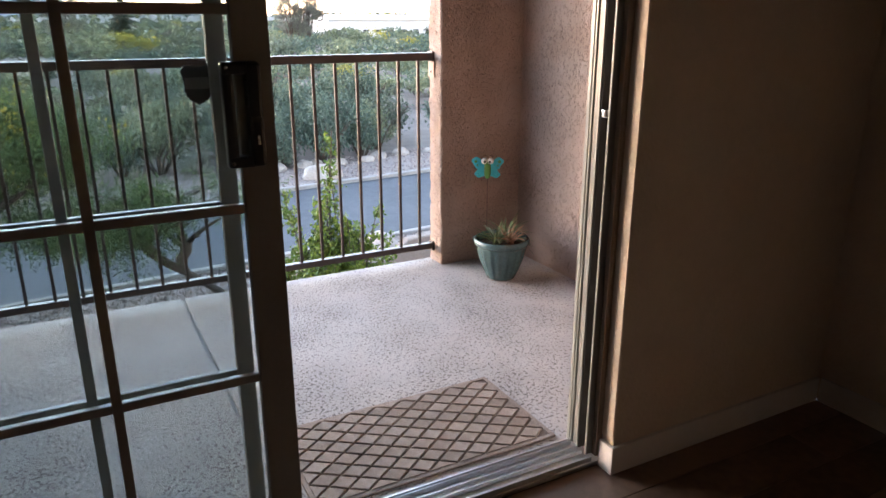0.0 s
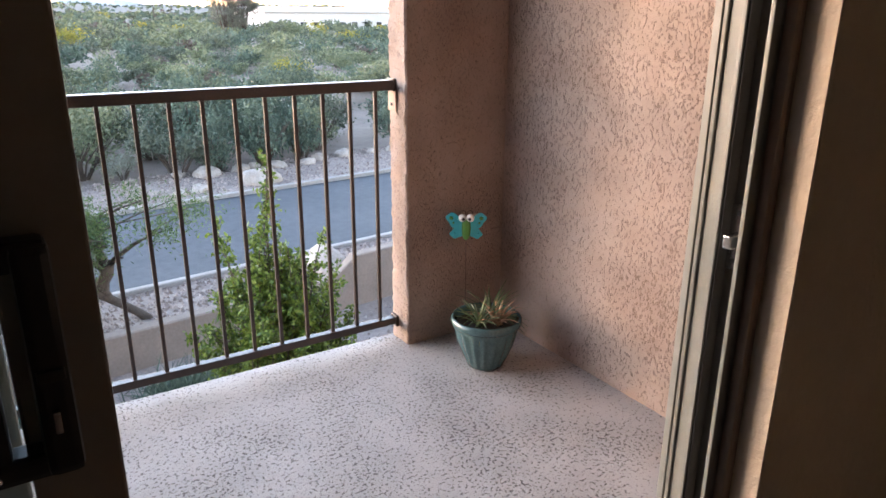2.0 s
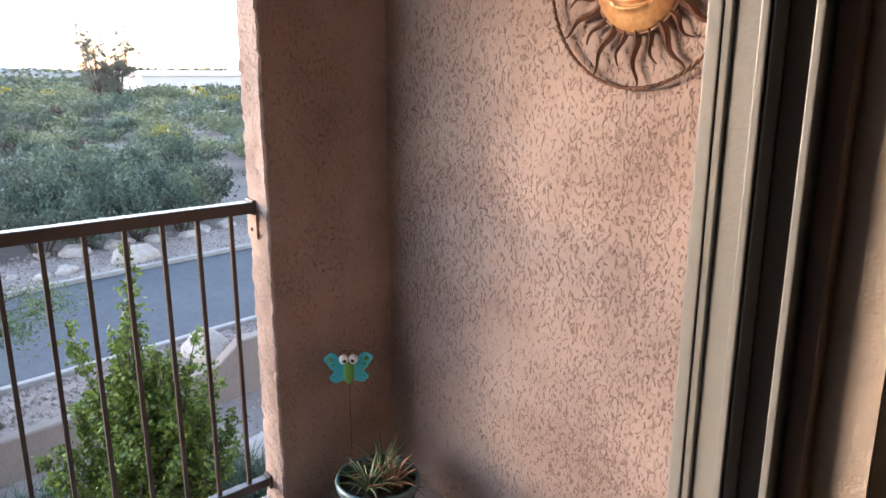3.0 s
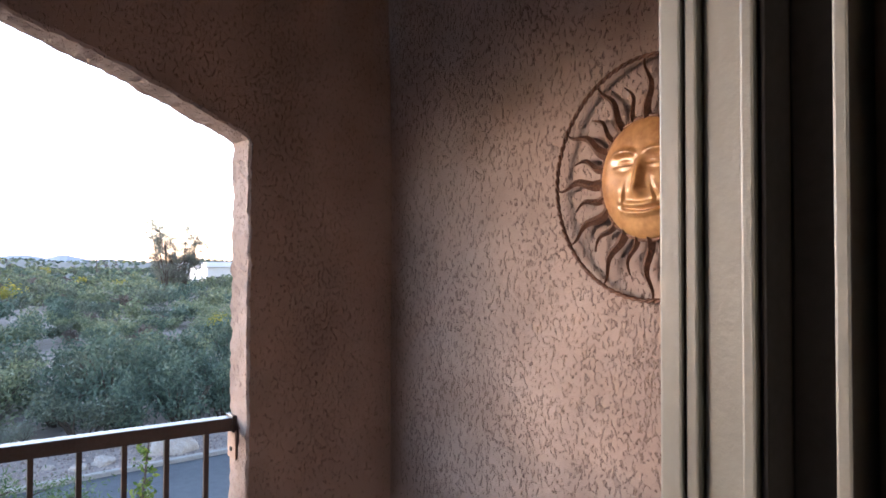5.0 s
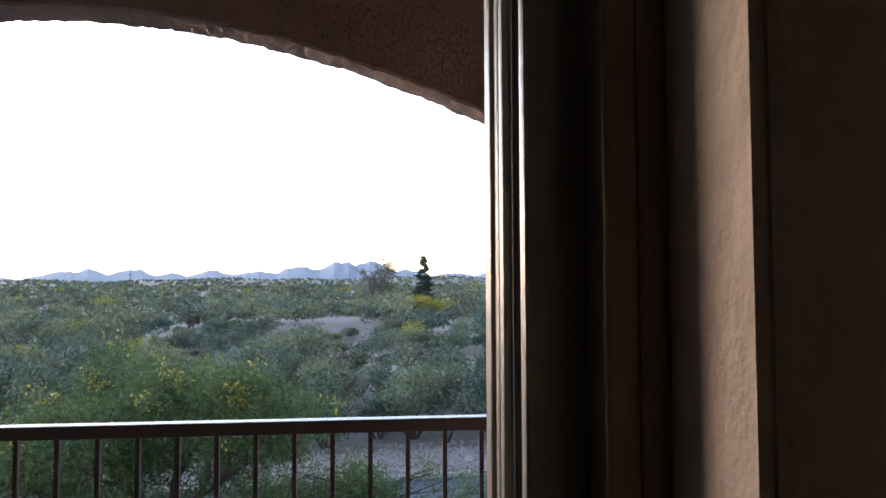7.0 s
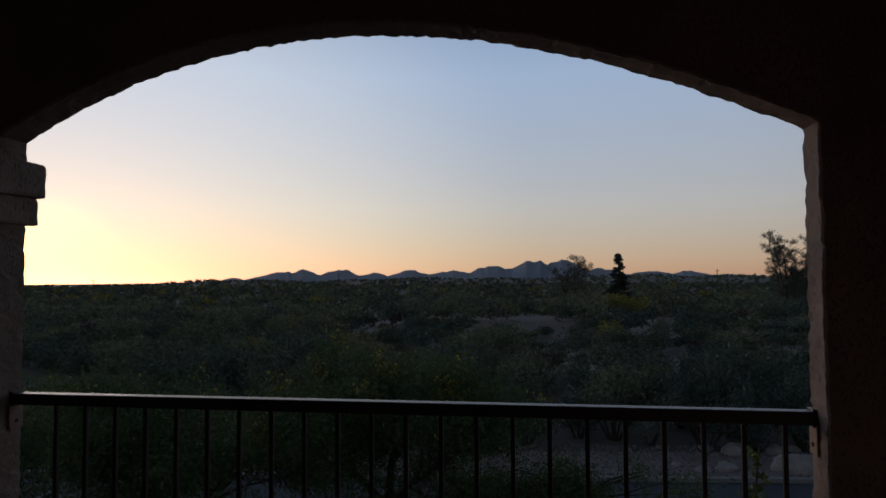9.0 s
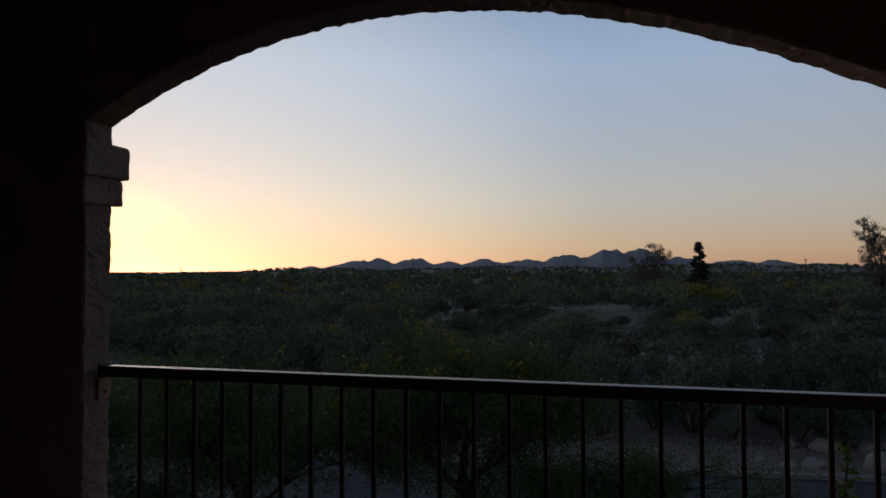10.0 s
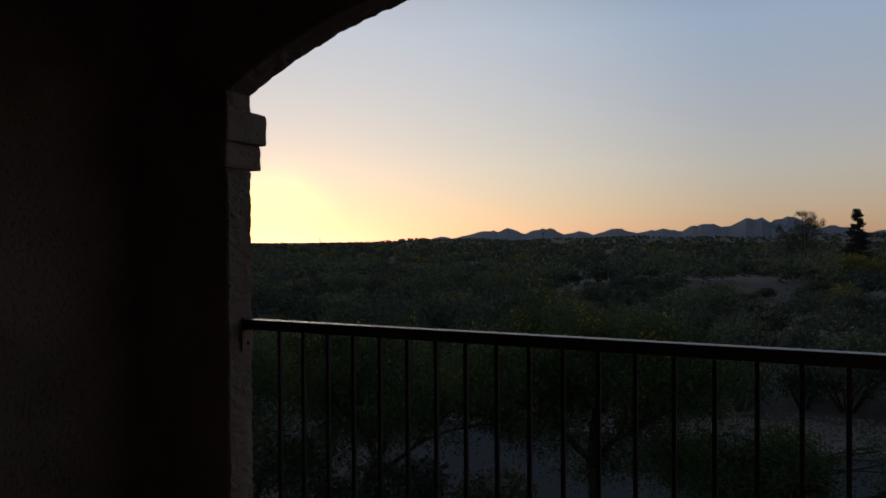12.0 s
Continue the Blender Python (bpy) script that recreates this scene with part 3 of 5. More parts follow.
# handle on the sliding panel
sx, sy, sz = slider.location
bm = bmesh.new()
box(bm, -1.376 - sx, -1.354 - sx, -1.7460 - sy, -1.7180 - sy, 0.954 - sz, 1.150 - sz, 0.006)
box(bm, -1.376 - sx, -1.306 - sx, -1.7480 - sy, -1.7180 - sy, 1.128 - sz, 1.152 - sz, 0.006)
box(bm, -1.376 - sx, -1.306 - sx, -1.7480 - sy, -1.7180 - sy, 0.952 - sz, 0.974 - sz, 0.006)
box(bm, -1.332 - sx, -1.304 - sx, -1.7540 - sy, -1.7180 - sy, 0.954 - sz, 1.150 - sz, 0.007)
handle = part("handle", bm, M_BLACK, slider, "black enamelled pull handle with latch lever")
part("lever", boxm(-1.322 - sx, -1.316 - sx, -1.7610 - sy, -1.7540 - sy, 0.996 - sz, 1.016 - sz, 0.002), M_CHROME, handle)
part("latch_slot", boxm(-1.328 - sx, -1.308 - sx, -1.7570 - sy, -1.7540 - sy, 1.040 - sz, 1.050 - sz, 0.001), M_BOLT, handle)
for zz in (0.962, 1.142):
    bm = bmesh.new()
    bmesh.ops.create_uvsphere(bm, u_segments=10, v_segments=6, radius=0.004, matrix=Matrix.Translation((-1.367 - sx, -1.7475 - sy, zz - sz)))
    part("screw", bm, M_CHROME, handle, smooth=True)
# shield-shaped plate on the glass, painted as the outer handle's reflection
shape = [(0.0, -0.040), (0.016, -0.032), (0.026, -0.016), (0.026, 0.004), (0.031, 0.024), (0.022, 0.036), (0.0, 0.031), (-0.022, 0.036), (-0.031, 0.024), (-0.026, 0.004), (-0.026, -0.016), (-0.016, -0.032)]
decal = part("decal", extrude_outline(bmesh.new(), [(a - 1.405 - sx, b + 1.108 - sz) for a, b in shape], 0.0012), M_REFLECTION, fixed, "dark shield shape on the glass, standing for the handle's reflection")
fx, fy, fz = fixed.location
decal.location = (sx - fx, -1.6635 - fy, sz - fz)
band = part("decal_band", boxm(-0.024, 0.024, -0.0006, 0.0, -0.010, 0.012), M_REFLECTION2, decal)
band.location = (-1.405 - sx, 0, 1.108 - sz)

# ---------------------------------------------------------------- balcony railing
rail = base("balcony_railing", (0, 0.095, 0), "dark brown painted steel balcony railing with square bars", "railing")
part("top_rail", boxm(OPEN_L + 0.012, -0.012, -0.022, 0.022, 1.035, 1.072, 0.003), M_IRON, rail)
part("bottom_rail", boxm(OPEN_L + 0.012, -0.012, -0.016, 0.016, 0.068, 0.098, 0.003), M_IRON, rail)
bar_mesh = None
for i in range(22):
    x = -0.079 - 0.1066 * i
    if bar_mesh is None:
        bar = part("bar", boxm(-0.0065, 0.0065, -0.0065, 0.0065, 0.096, 1.037, 0.0012), M_IRON, rail)
        bar_mesh = bar.data
    else:
        bar = piece("bar", bar_mesh, rail, Matrix())
    bar.location.x = x
for x, s in ((0.0, -1), (OPEN_L, 1)):
    a, b = sorted((x + s * 0.001, x + s * 0.007))
    br = part("bracket", boxm(a, b, -0.030, 0.030, 0.955, 1.036, 0.002), M_BRACKET, rail, "painted steel wall bracket")
    a, b = sorted((x + s * 0.001, x + s * 0.014))
    part("end_plate", boxm(a, b, -0.026, 0.026, 1.030, 1.078, 0.003), M_IRON, rail)
    part("end_plate", boxm(a, b, -0.022, 0.022, 0.058, 0.106, 0.003), M_IRON, rail)
    a, b = sorted((x + s * 0.0071, x + s * 0.011))
    part("bolt", boxm(a, b, -0.006, 0.006, 0.975, 0.987, 0.002), M_BOLT, br)

# ---------------------------------------------------------------- capital on the far post
cap = base("post_capital", (OPEN_L, YF, 1.63), "stepped stucco capital on the arch post", "capital")
def rough_block(x0, x1, y0, y1, z0, z1, seed):
    bm = boxm(x0, x1, y0, y1, z0, z1, 0.012)
    bmesh.ops.subdivide_edges(bm, edges=bm.edges, cuts=3, use_grid_fill=True)
    for v in bm.verts:
        v.co += 0.004 * noise.noise_vector(v.co * 40 + Vector((seed, 0, 0)))
    return bm
part("upper_band", rough_block(-0.17, 0.036, -0.168, 0.05, 0.095, 0.215, 1), M_STUCCO, cap)
part("lower_band", rough_block(-0.155, 0.016, -0.155, 0.04, 0.0, 0.098, 2), M_STUCCO, cap)

# ---------------------------------------------------------------- doormat
mat = base("doormat", (-0.826, -1.389, 0.0), "brown ribbed doormat with raised diamond pads", "doormat")
MW, MD = 0.764, 0.424
bm = boxm(-MW / 2, MW / 2, -MD / 2, MD / 2, 0.0, 0.005, 0.002)
part("backing", bm, M_MATBASE, mat)
for x0, x1, y0, y1 in ((-MW / 2, MW / 2, -MD / 2, -MD / 2 + 0.014), (-MW / 2, MW / 2, MD / 2 - 0.014, MD / 2), (-MW / 2, -MW / 2 + 0.014, -MD / 2 + 0.014, MD / 2 - 0.014), (MW / 2 - 0.014, MW / 2, -MD / 2 + 0.014, MD / 2 - 0.014)):
    part("border", boxm(x0, x1, y0, y1, 0.004, 0.0085, 0.002), M_MATPAD, mat)
PX, PY = 0.092, 0.066
def pad_mesh(kind):
    """Diamond pad with scalloped edges; kind cuts it to a half at the border."""
    corners = {"full": [(1, 0), (0, 1), (-1, 0), (0, -1)], "up": [(1, 0), (0, 1), (-1, 0)], "down": [(-1, 0), (0, -1), (1, 0)], "right": [(0, -1), (1, 0), (0, 1)], "left": [(0, 1), (-1, 0), (0, -1)]}[kind]
    hx, hy = PX / 2 - 0.004, PY / 2 - 0.003
    ring = []
    for i, (ax, ay) in enumerate(corners):
        bx, by = corners[(i + 1) % len(corners)]
        slanted = ax * bx == 0 and ay * by == 0 and not (ax == bx or ay == by)
        for k in range(8):
            f = k / 8
            bite = 0.93 if slanted and k in (2, 4, 6) else 1.0
            ring.append(((ax + (bx - ax) * f) * hx * bite, (ay + (by - ay) * f) * hy * bite))
    bm = bmesh.new()
    low = [bm.verts.new((x, y, 0.004)) for x, y in ring]
    mid = [bm.verts.new((x * 0.98, y * 0.98, 0.0095)) for x, y in ring]
    top = [bm.verts.new((x * 0.9, y * 0.9, 0.0112)) for x, y in ring]
    m = len(ring)
    for a, b in ((low, mid), (mid, top)):
        for i in range(m):
            bm.faces.new((a[i], a[(i + 1) % m], b[(i + 1) % m], b[i]))
    bm.faces.new(top)
    me = bpy.data.meshes.new("pad")
    bm.to_mesh(me)
    bm.free()
    me.materials.append(M_MATPAD)
    return me
pads = {k: pad_mesh(k) for k in ("full", "up", "down", "right", "left")}
NX, NY = 8, 6
for i in range(2 * NX + 1):
    for j in range(2 * NY + 1):
        if (i + j) % 2:
            continue
        kind = "full"
        if j == 0: kind = "up"
        elif j == 2 * NY: kind = "down"
        elif i == 0: kind = "right"
        elif i == 2 * NX: kind = "left"
        if (i in (0, 2 * NX)) and (j in (0, 2 * NY)):
            continue
        piece("pad", pads[kind], mat, pose((i - NX) * PX / 2, (j - NY) * PY / 2, 0))

# ---------------------------------------------------------------- pot with plants
PC = (0.178, -0.300)
pot = base("plant_pot", (*PC, 0), "glazed teal ceramic pot with fluted sides", "plant pot")
bm = bmesh.new()
prof = [(0.066, 0.0, 0), (0.072, 0.004, 0), (0.078, 0.02, 0.2), (0.092, 0.05, 0.9), (0.108, 0.09, 1), (0.119, 0.13, 1), (0.124, 0.155, 0.6), (0.1245, 0.168, 0), (0.121, 0.174, 0)]
rings = revolve(bm, prof, 72, 18, 0.010)
bm.faces.new(rings[0][::-1])
part("bowl", bm, M_GLAZE, pot, smooth=True)
bm = bmesh.new()
revolve(bm, [(0.119, 0.170, 0), (0.131, 0.172, 0), (0.137, 0.178, 0), (0.1385, 0.188, 0), (0.137, 0.199, 0), (0.132, 0.205, 0), (0.126, 0.204, 0), (0.121, 0.196, 0), (0.118, 0.17, 0)], 48)
part("rim", bm, M_GLAZE, pot, smooth=True)
bm = bmesh.new()
rings = revolve(bm, [(0.120, 0.172, 0), (0.08, 0.180, 0), (0.04, 0.186, 0), (0.003, 0.188, 0)], 32)
bm.faces.new(rings[-1])
for v in bm.verts:
    v.co.z += 0.005 * noise.noise(v.co * 60)
part("soil", bm, M_SOIL, pot, "dark dry potting soil")


def blade(bm, length, width, curve, thick=0.004):
    """A tapering, curving fleshy leaf growing along +z, bending to +x."""
    rings = []
    for i in range(7):
        f = i / 6
        a = curve * f
        c = Vector((length * f * math.sin(a), 0, length * f * math.cos(a * 0.8)))
        w = width * (1 - f) ** 0.75 + 0.0004
        t = thick * (1 - f * 0.8)
        side, up = Vector((0, 1, 0)), Vector((math.cos(a), 0, -math.sin(a)))
        rings.append([bm.verts.new(c + side * w - up * t * 0.2), bm.verts.new(c + up * t * 0.25), bm.verts.new(c - side * w - up * t * 0.2), bm.verts.new(c - up * t)])
    for a, b in zip(rings, rings[1:]):
        for k in range(4):
            bm.faces.new((a[k], a[(k + 1) % 4], b[(k + 1) % 4], b[k]))
    bm.faces.new(rings[0][::-1])
    return bm


def rosette(loc, count, length, width, lean, mat, label, seed, name="succulent"):
    rnd = random.Random(seed)
    ob = base(name, (PC[0] + loc[0], PC[1] + loc[1], 0.184), label, "plant", "plants in the teal pot")
    for i in range(count):
        f = i / count
        bm = blade(bmesh.new(), length * rnd.uniform(0.7, 1.1), width * rnd.uniform(0.8, 1.15), rnd.uniform(0.15, 0.75))
        lf = part("leaf", bm, mat, ob, smooth=True)
        lf.matrix_basis = pose(rnd.uniform(-0.006, 0.006), rnd.uniform(-0.006, 0.006), rnd.uniform(-0.002, 0.006), 0, lean * rnd.uniform(0.25, 1.1), 137.5 * i + rnd.uniform(-15, 15))
    return ob


rosette((-0.055, -0.035), 24, 0.135, 0.0095, 34, M_ALOE, "spiky green aloe growing in the teal pot", 3)
rosette((0.035, 0.02), 46, 0.160, 0.0055, 66, M_ALOE, "spiky green striped aloe growing in the teal pot", 4)
rosette((0.015, -0.055), 26, 0.115, 0.012, 46, M_DRYLEAF, "withered reddish brown succulent in the teal pot", 5)
rosette((0.085, -0.02), 9, 0.06, 0.004, 60, M_ALOE, "small dull green aloe at the pot's rim", 6)

# butterfly stake
fly = base("butterfly_stake", (0.190, -0.165, 0.095), "turquoise and green metal butterfly garden stake with big eyes", "garden ornament")
turn = pose(0, 0.03, 0, 0, 0, -34) @ Matrix.Scale(1.13, 4)
def fly_part(name, bm, m, parent=fly, label="", smooth=False):
    bm.transform(turn)
    return part(name, bm, m, parent, label, smooth)
fly_part("stake", tube(bmesh.new(), [(0, 0.004, -0.02), (0.001, 0.004, 0.15), (0, 0.004, 0.36)], 0.0011, 5), M_WIRE)
def wing_outline(s, upper):
    pts = []
    for k in range(22):
        a = 2 * math.pi * k / 22
        r = 1 + 0.10 * math.cos(5 * a)
        if upper:
            pts.append((s * (0.038 + 0.031 * r * math.cos(a)), 0.395 + 0.026 * r * math.sin(a) + 0.012 * math.cos(a)))
        else:
            pts.append((s * (0.032 + 0.024 * r * math.cos(a)), 0.352 + 0.019 * r * math.sin(a) - 0.004 * math.cos(a)))
    return pts
for s in (-1, 1):
    for up in (True, False):
        w = fly_part("wing", extrude_outline(bmesh.new(), wing_outline(s, up), 0.003), M_WING, label="turquoise enamelled wing")
        for (cx, cz, r) in (((0.052, 0.405, 0.007), (0.045, 0.388, 0.004)) if up else ((0.042, 0.348, 0.005),)):
            bm = bmesh.new()
            bmesh.ops.create_cone(bm, cap_ends=True, segments=14, radius1=r, radius2=r * 0.8, depth=0.0016, matrix=Matrix.Translation((s * cx, -0.0008, cz)) @ Matrix.Rotation(radians(90), 4, "X"))
            fly_part("spot", bm, M_BODYG if up else M_WING, w)
bm = bmesh.new()
revolve(bm, [(0.002, 0.328, 0), (0.010, 0.334, 0), (0.0145, 0.35, 0), (0.0155, 0.37, 0), (0.0145, 0.39, 0), (0.010, 0.405, 0), (0.002, 0.411, 0)], 16)
for v in bm.verts:
    v.co.y = v.co.y * 0.55 - 0.003
fly_part("body", bm, M_BODYG, smooth=True)
for s in (-1, 1):
    bm = bmesh.new()
    bmesh.ops.create_uvsphere(bm, u_segments=14, v_segments=8, radius=0.0140, matrix=Matrix.Translation((s * 0.0138, -0.011, 0.409)))
    eye = fly_part("eye", bm, M_EYE, smooth=True)
    bm = bmesh.new()
    bmesh.ops.create_uvsphere(bm, u_segments=10, v_segments=6, radius=0.0062, matrix=Matrix.Translation((s * 0.0118, -0.0210, 0.408)))
    fly_part("pupil", bm, M_BLACK, eye, smooth=True)
    pts = [(s * 0.004, -0.004, 0.412)] + [(s * (0.012 + 0.010 * math.cos(a)), -0.004, 0.424 + 0.010 * math.sin(a)) for a in (2.8, 2.2, 1.5, 0.8, 0.1, -0.5)]
    fly_part("antenna", tube(bmesh.new(), pts, 0.0012, 5), M_WIRE)

# ---------------------------------------------------------------- sun plaque on the side wall
SC = (XR, -0.985, 1.682)
plaque = base("sun_plaque", SC, "bronzed iron sun wall ornament with golden ceramic face", "wall ornament")
RING = 0.252
# local axes: a runs along -y (to the viewer's right), b is up, d stands off the wall (-x)
def loc3(a, b, d):
    return (-d, -a, b)
bm = bmesh.new()
for ph in (0.0, math.pi):
    pts = [loc3((RING + 0.0026 * math.cos(40 * t + ph)) * math.cos(t), (RING + 0.0026 * math.cos(40 * t + ph)) * math.sin(t), 0.020 + 0.0026 * math.sin(40 * t + ph)) for t in [2 * math.pi * k / 320 for k in range(321)]]
    tube(bm, pts, 0.0032, 5, False)
part("ring", bm, M_BRONZE, plaque, "twisted bronzed iron ring", smooth=True)
for k in range(24):
    ang = 2 * math.pi * k / 24 + math.pi / 2
    long = k % 2 == 0
    r0, r1 = 0.112, (RING - 0.002 if long else 0.205)
    bm = bmesh.new()
    rows = []
    for i in range(15):
        f = i / 14
        r = r0 + (r1 - r0) * f
        off = 0.0085 * math.sin(f * 2 * math.pi * (1.35 if long else 1.1)) * (0.4 + 0.8 * f)
        w = (0.0125 if long else 0.009) * (1 - f) ** 0.8 + 0.0016
        cx, cy = r * math.cos(ang) - off * math.sin(ang), r * math.sin(ang) + off * math.cos(ang)
        tx, ty = -math.sin(ang), math.cos(ang)
        rows.append([bm.verts.new(loc3(cx + tx * w, cy + ty * w, 0.017)), bm.verts.new(loc3(cx, cy, 0.017 + 0.6 * w + 0.002)), bm.verts.new(loc3(cx - tx * w, cy - ty * w, 0.017)), bm.verts.new(loc3(cx, cy, 0.014))])
    for p0, p1 in zip(rows, rows[1:]):
        for q in range(4):
            bm.faces.new((p0[q], p0[(q + 1) % 4], p1[(q + 1) % 4], p1[q]))
    bmesh.ops.recalc_face_normals(bm, faces=bm.faces)
    part("ray", bm, M_BRONZE, plaque)


def face_relief(u, v):
    """Height of the ceramic face over its rim, u and v in -1..1."""
    r2 = u * u + v * v
    h = 0.034 * math.sqrt(max(0, 1 - r2 * 0.97))
    g = lambda a, b, sa, sb: math.exp(-((u - a) / sa) ** 2 - ((v - b) / sb) ** 2)
    h += 0.013 * g(0, -0.02, 0.085, 0.28) + 0.011 * g(0, -0.20, 0.15, 0.10)
    for s in (-1, 1):
        h += 0.006 * g(s * 0.38, -0.22, 0.20, 0.17)
        brow = v - 0.44 + 0.5 * (abs(u) - 0.36) ** 2
        h += 0.008 * math.exp(-((u - s * 0.36) / 0.24) ** 4 - (brow / 0.05) ** 2) - 0.010 * g(s * 0.36, 0.24, 0.23, 0.12) + 0.010 * g(s * 0.36, 0.23, 0.15, 0.075) - 0.007 * g(s * 0.36, 0.225, 0.17, 0.018)
        h -= 0.006 * math.exp(-((abs(u - s * (0.30 + 0.25 * (-0.25 - v))) / 0.035)) ** 2) * math.exp(-((v + 0.36) / 0.20) ** 2)
    curve = v + 0.52 - 0.35 * u * u
    wide = math.exp(-(u / 0.40) ** 4)
    h += wide * (0.009 * math.exp(-((curve - 0.065) / 0.045) ** 2) - 0.010 * math.exp(-(curve / 0.026) ** 2) + 0.009 * math.exp(-((curve + 0.07) / 0.05) ** 2))
    return h


bm = bmesh.new()
FR = 0.118
rings = []
for i in range(50):
    f = (i + 0.0001) / 49
    rings.append([bm.verts.new(loc3(FR * f * math.cos(2 * math.pi * k / 120), FR * f * math.sin(2 * math.pi * k / 120) * 1.06, 0.016 + face_relief(f * math.cos(2 * math.pi * k / 120), f * math.sin(2 * math.pi * k / 120)))) for k in range(120)])
rings.append([bm.verts.new(loc3(FR * math.cos(2 * math.pi * k / 120), FR * 1.06 * math.sin(2 * math.pi * k / 120), 0.004)) for k in range(120)])
for a, b in zip(rings, rings[1:]):
    for k in range(120):
        bm.faces.new((a[k], b[k], b[(k + 1) % 120], a[(k + 1) % 120]))
bmesh.ops.recalc_face_normals(bm, faces=bm.faces)
part("face", bm, M_GOLD, plaque, "glossy golden brown smiling ceramic face", smooth=True)
bm = bmesh.new()
pts = [loc3(0.121 * math.cos(t), 0.128 * math.sin(t), 0.017) for t in [2 * math.pi * k / 90 for k in range(91)]]
tube(bm, pts, 0.005, 6, False)
part("bezel", bm, M_BRONZE, plaque, smooth=True)
part("hanger", boxm(-0.017, 0.0, -0.01, 0.01, 0.08, 0.115, 0.002), M_BRONZE, plaque)
# ---------------------------------------------------------------- land
def smooth(a, b, x):
    t = np.clip((x - a) / (b - a), 0, 1)
    return t * t * (3 - 2 * t)


SLOPE = 0.115                           # the road runs slightly off the house's line
def near_edge(x):
    return 9.72 + SLOPE * x


def far_edge(x):
    return 14.95 + SLOPE * x


def land_height(x, y):
    """Lie of the land; flat round the house and road, rolling beyond."""
    d = y - SLOPE * x
    away = smooth(17, 60, d)
    h = GROUND + away * (0.35 * np.sin(x * 0.11 + 1.3) * np.cos(y * 0.083) + 0.25 * np.sin(x * 0.045 - y * 0.06))
    dist = np.hypot(x, y)
    az = np.arctan2(x, y)
    hill = smooth(900, 2300, dist) * (-5 + 15 * smooth(-0.74, -0.44, az) + 9 * smooth(-0.5, 0.3, az) + 3 * np.sin(az * 23) + 2 * np.sin(az * 61 + 1))
    return h - 0.9 * smooth(60, 250, dist) + hill


def make_grid(name, xs, ys, fn, mat):
    X, Y = np.meshgrid(xs, ys)
    Z = fn(X, Y)
    co = np.stack([X, Y, Z], -1).reshape(-1, 3)
    nx, ny = len(xs), len(ys)
    i = np.arange((ny - 1) * (nx - 1))
    r, c = i // (nx - 1), i % (nx - 1)
    a = r * nx + c
    faces = np.stack([a, a + 1, a + nx + 1, a + nx], 1)
    me = bpy.data.meshes.new(name)
    me.from_pydata(co.tolist(), [], faces.tolist())
    me.polygons.foreach_set("use_smooth", [True] * len(me.polygons))
    me.materials.append(mat)
    return new(name, me)


u = np.linspace(-1, 1, 181)
xs = 3 + 3600 * np.sinh(u * 6.5) / np.sinh(6.5)
v = np.linspace(0, 1, 170)
ys = -12 + 3800 * (np.exp(v * 5.6) - 1) / (np.exp(5.6) - 1)
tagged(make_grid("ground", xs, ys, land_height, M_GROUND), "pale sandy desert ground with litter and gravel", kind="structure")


def strip(name, y0, y1, z, mat, label, x0=-60, x1=80):
    """A flat strip along the road between two offsets from the house, 4 mm or more over the ground."""
    bm = bmesh.new()
    cols = []
    for i in range(71):
        x = x0 + (x1 - x0) * i / 70
        cols.append([bm.verts.new((x, y0 + SLOPE * x, z)), bm.verts.new((x, y1 + SLOPE * x, z))])
    for a, b in zip(cols, cols[1:]):
        bm.faces.new((a[0], b[0], b[1], a[1]))
    return structure(name, bm, mat, label)


strip("road", 9.72, 14.95, GROUND + 0.012, M_ASPHALT, "worn grey asphalt road below the balcony")
strip("verge_near", 5.5, 9.6, GROUND + 0.05, M_GRAVEL, "gravel verge between wall and road")
strip("verge_far", 15.06, 17.7, GROUND + 0.05, M_GRAVEL, "pale gravel verge beyond the road")
def curb(name, off, w):
    bm = bmesh.new()
    rows = []
    for i in range(71):
        x = -60 + 2 * i
        y = off + SLOPE * x
        rows.append([bm.verts.new(p) for p in ((x, y, GROUND - 0.05), (x, y, GROUND + 0.10), (x, y + 0.02, GROUND + 0.12), (x, y + w - 0.02, GROUND + 0.12), (x, y + w, GROUND + 0.10), (x, y + w, GROUND - 0.05))])
    for a, b in zip(rows, rows[1:]):
        for k in range(5):
            bm.faces.new((a[k], b[k], b[k + 1], a[k + 1]))
    bmesh.ops.recalc_face_normals(bm, faces=bm.faces)
    return structure(name, bm, M_CURB, "low concrete kerb along the road")
curb("curb_near", 9.58, 0.15)
curb("curb_far", 14.94, 0.15)

# garden wall with a step up
gw = base("garden_wall", (0, 6.8, GROUND), "low tan rendered garden wall with a curved step", "wall")
bm = bmesh.new()
rows = []
for i in range(121):
    x = -12 + 24 * i / 120
    s = float(smooth(2.75, 3.25, np.array(x)))
    h = 0.60 + 0.30 * s
    y = 0.02 + 0.135 * x
    rows.append([bm.verts.new(p) for p in ((x, y, -0.1), (x, y, h - 0.02), (x, y + 0.02, h), (x, y + 0.18, h), (x, y + 0.20, h - 0.02), (x, y + 0.2, -0.1))])
for a, b in zip(rows, rows[1:]):
    for k in range(5):
        bm.faces.new((a[k], b[k], b[k + 1], a[k + 1]))
bmesh.ops.recalc_face_normals(bm, faces=bm.faces)
part("wall_body", bm, M_GWALL, gw)


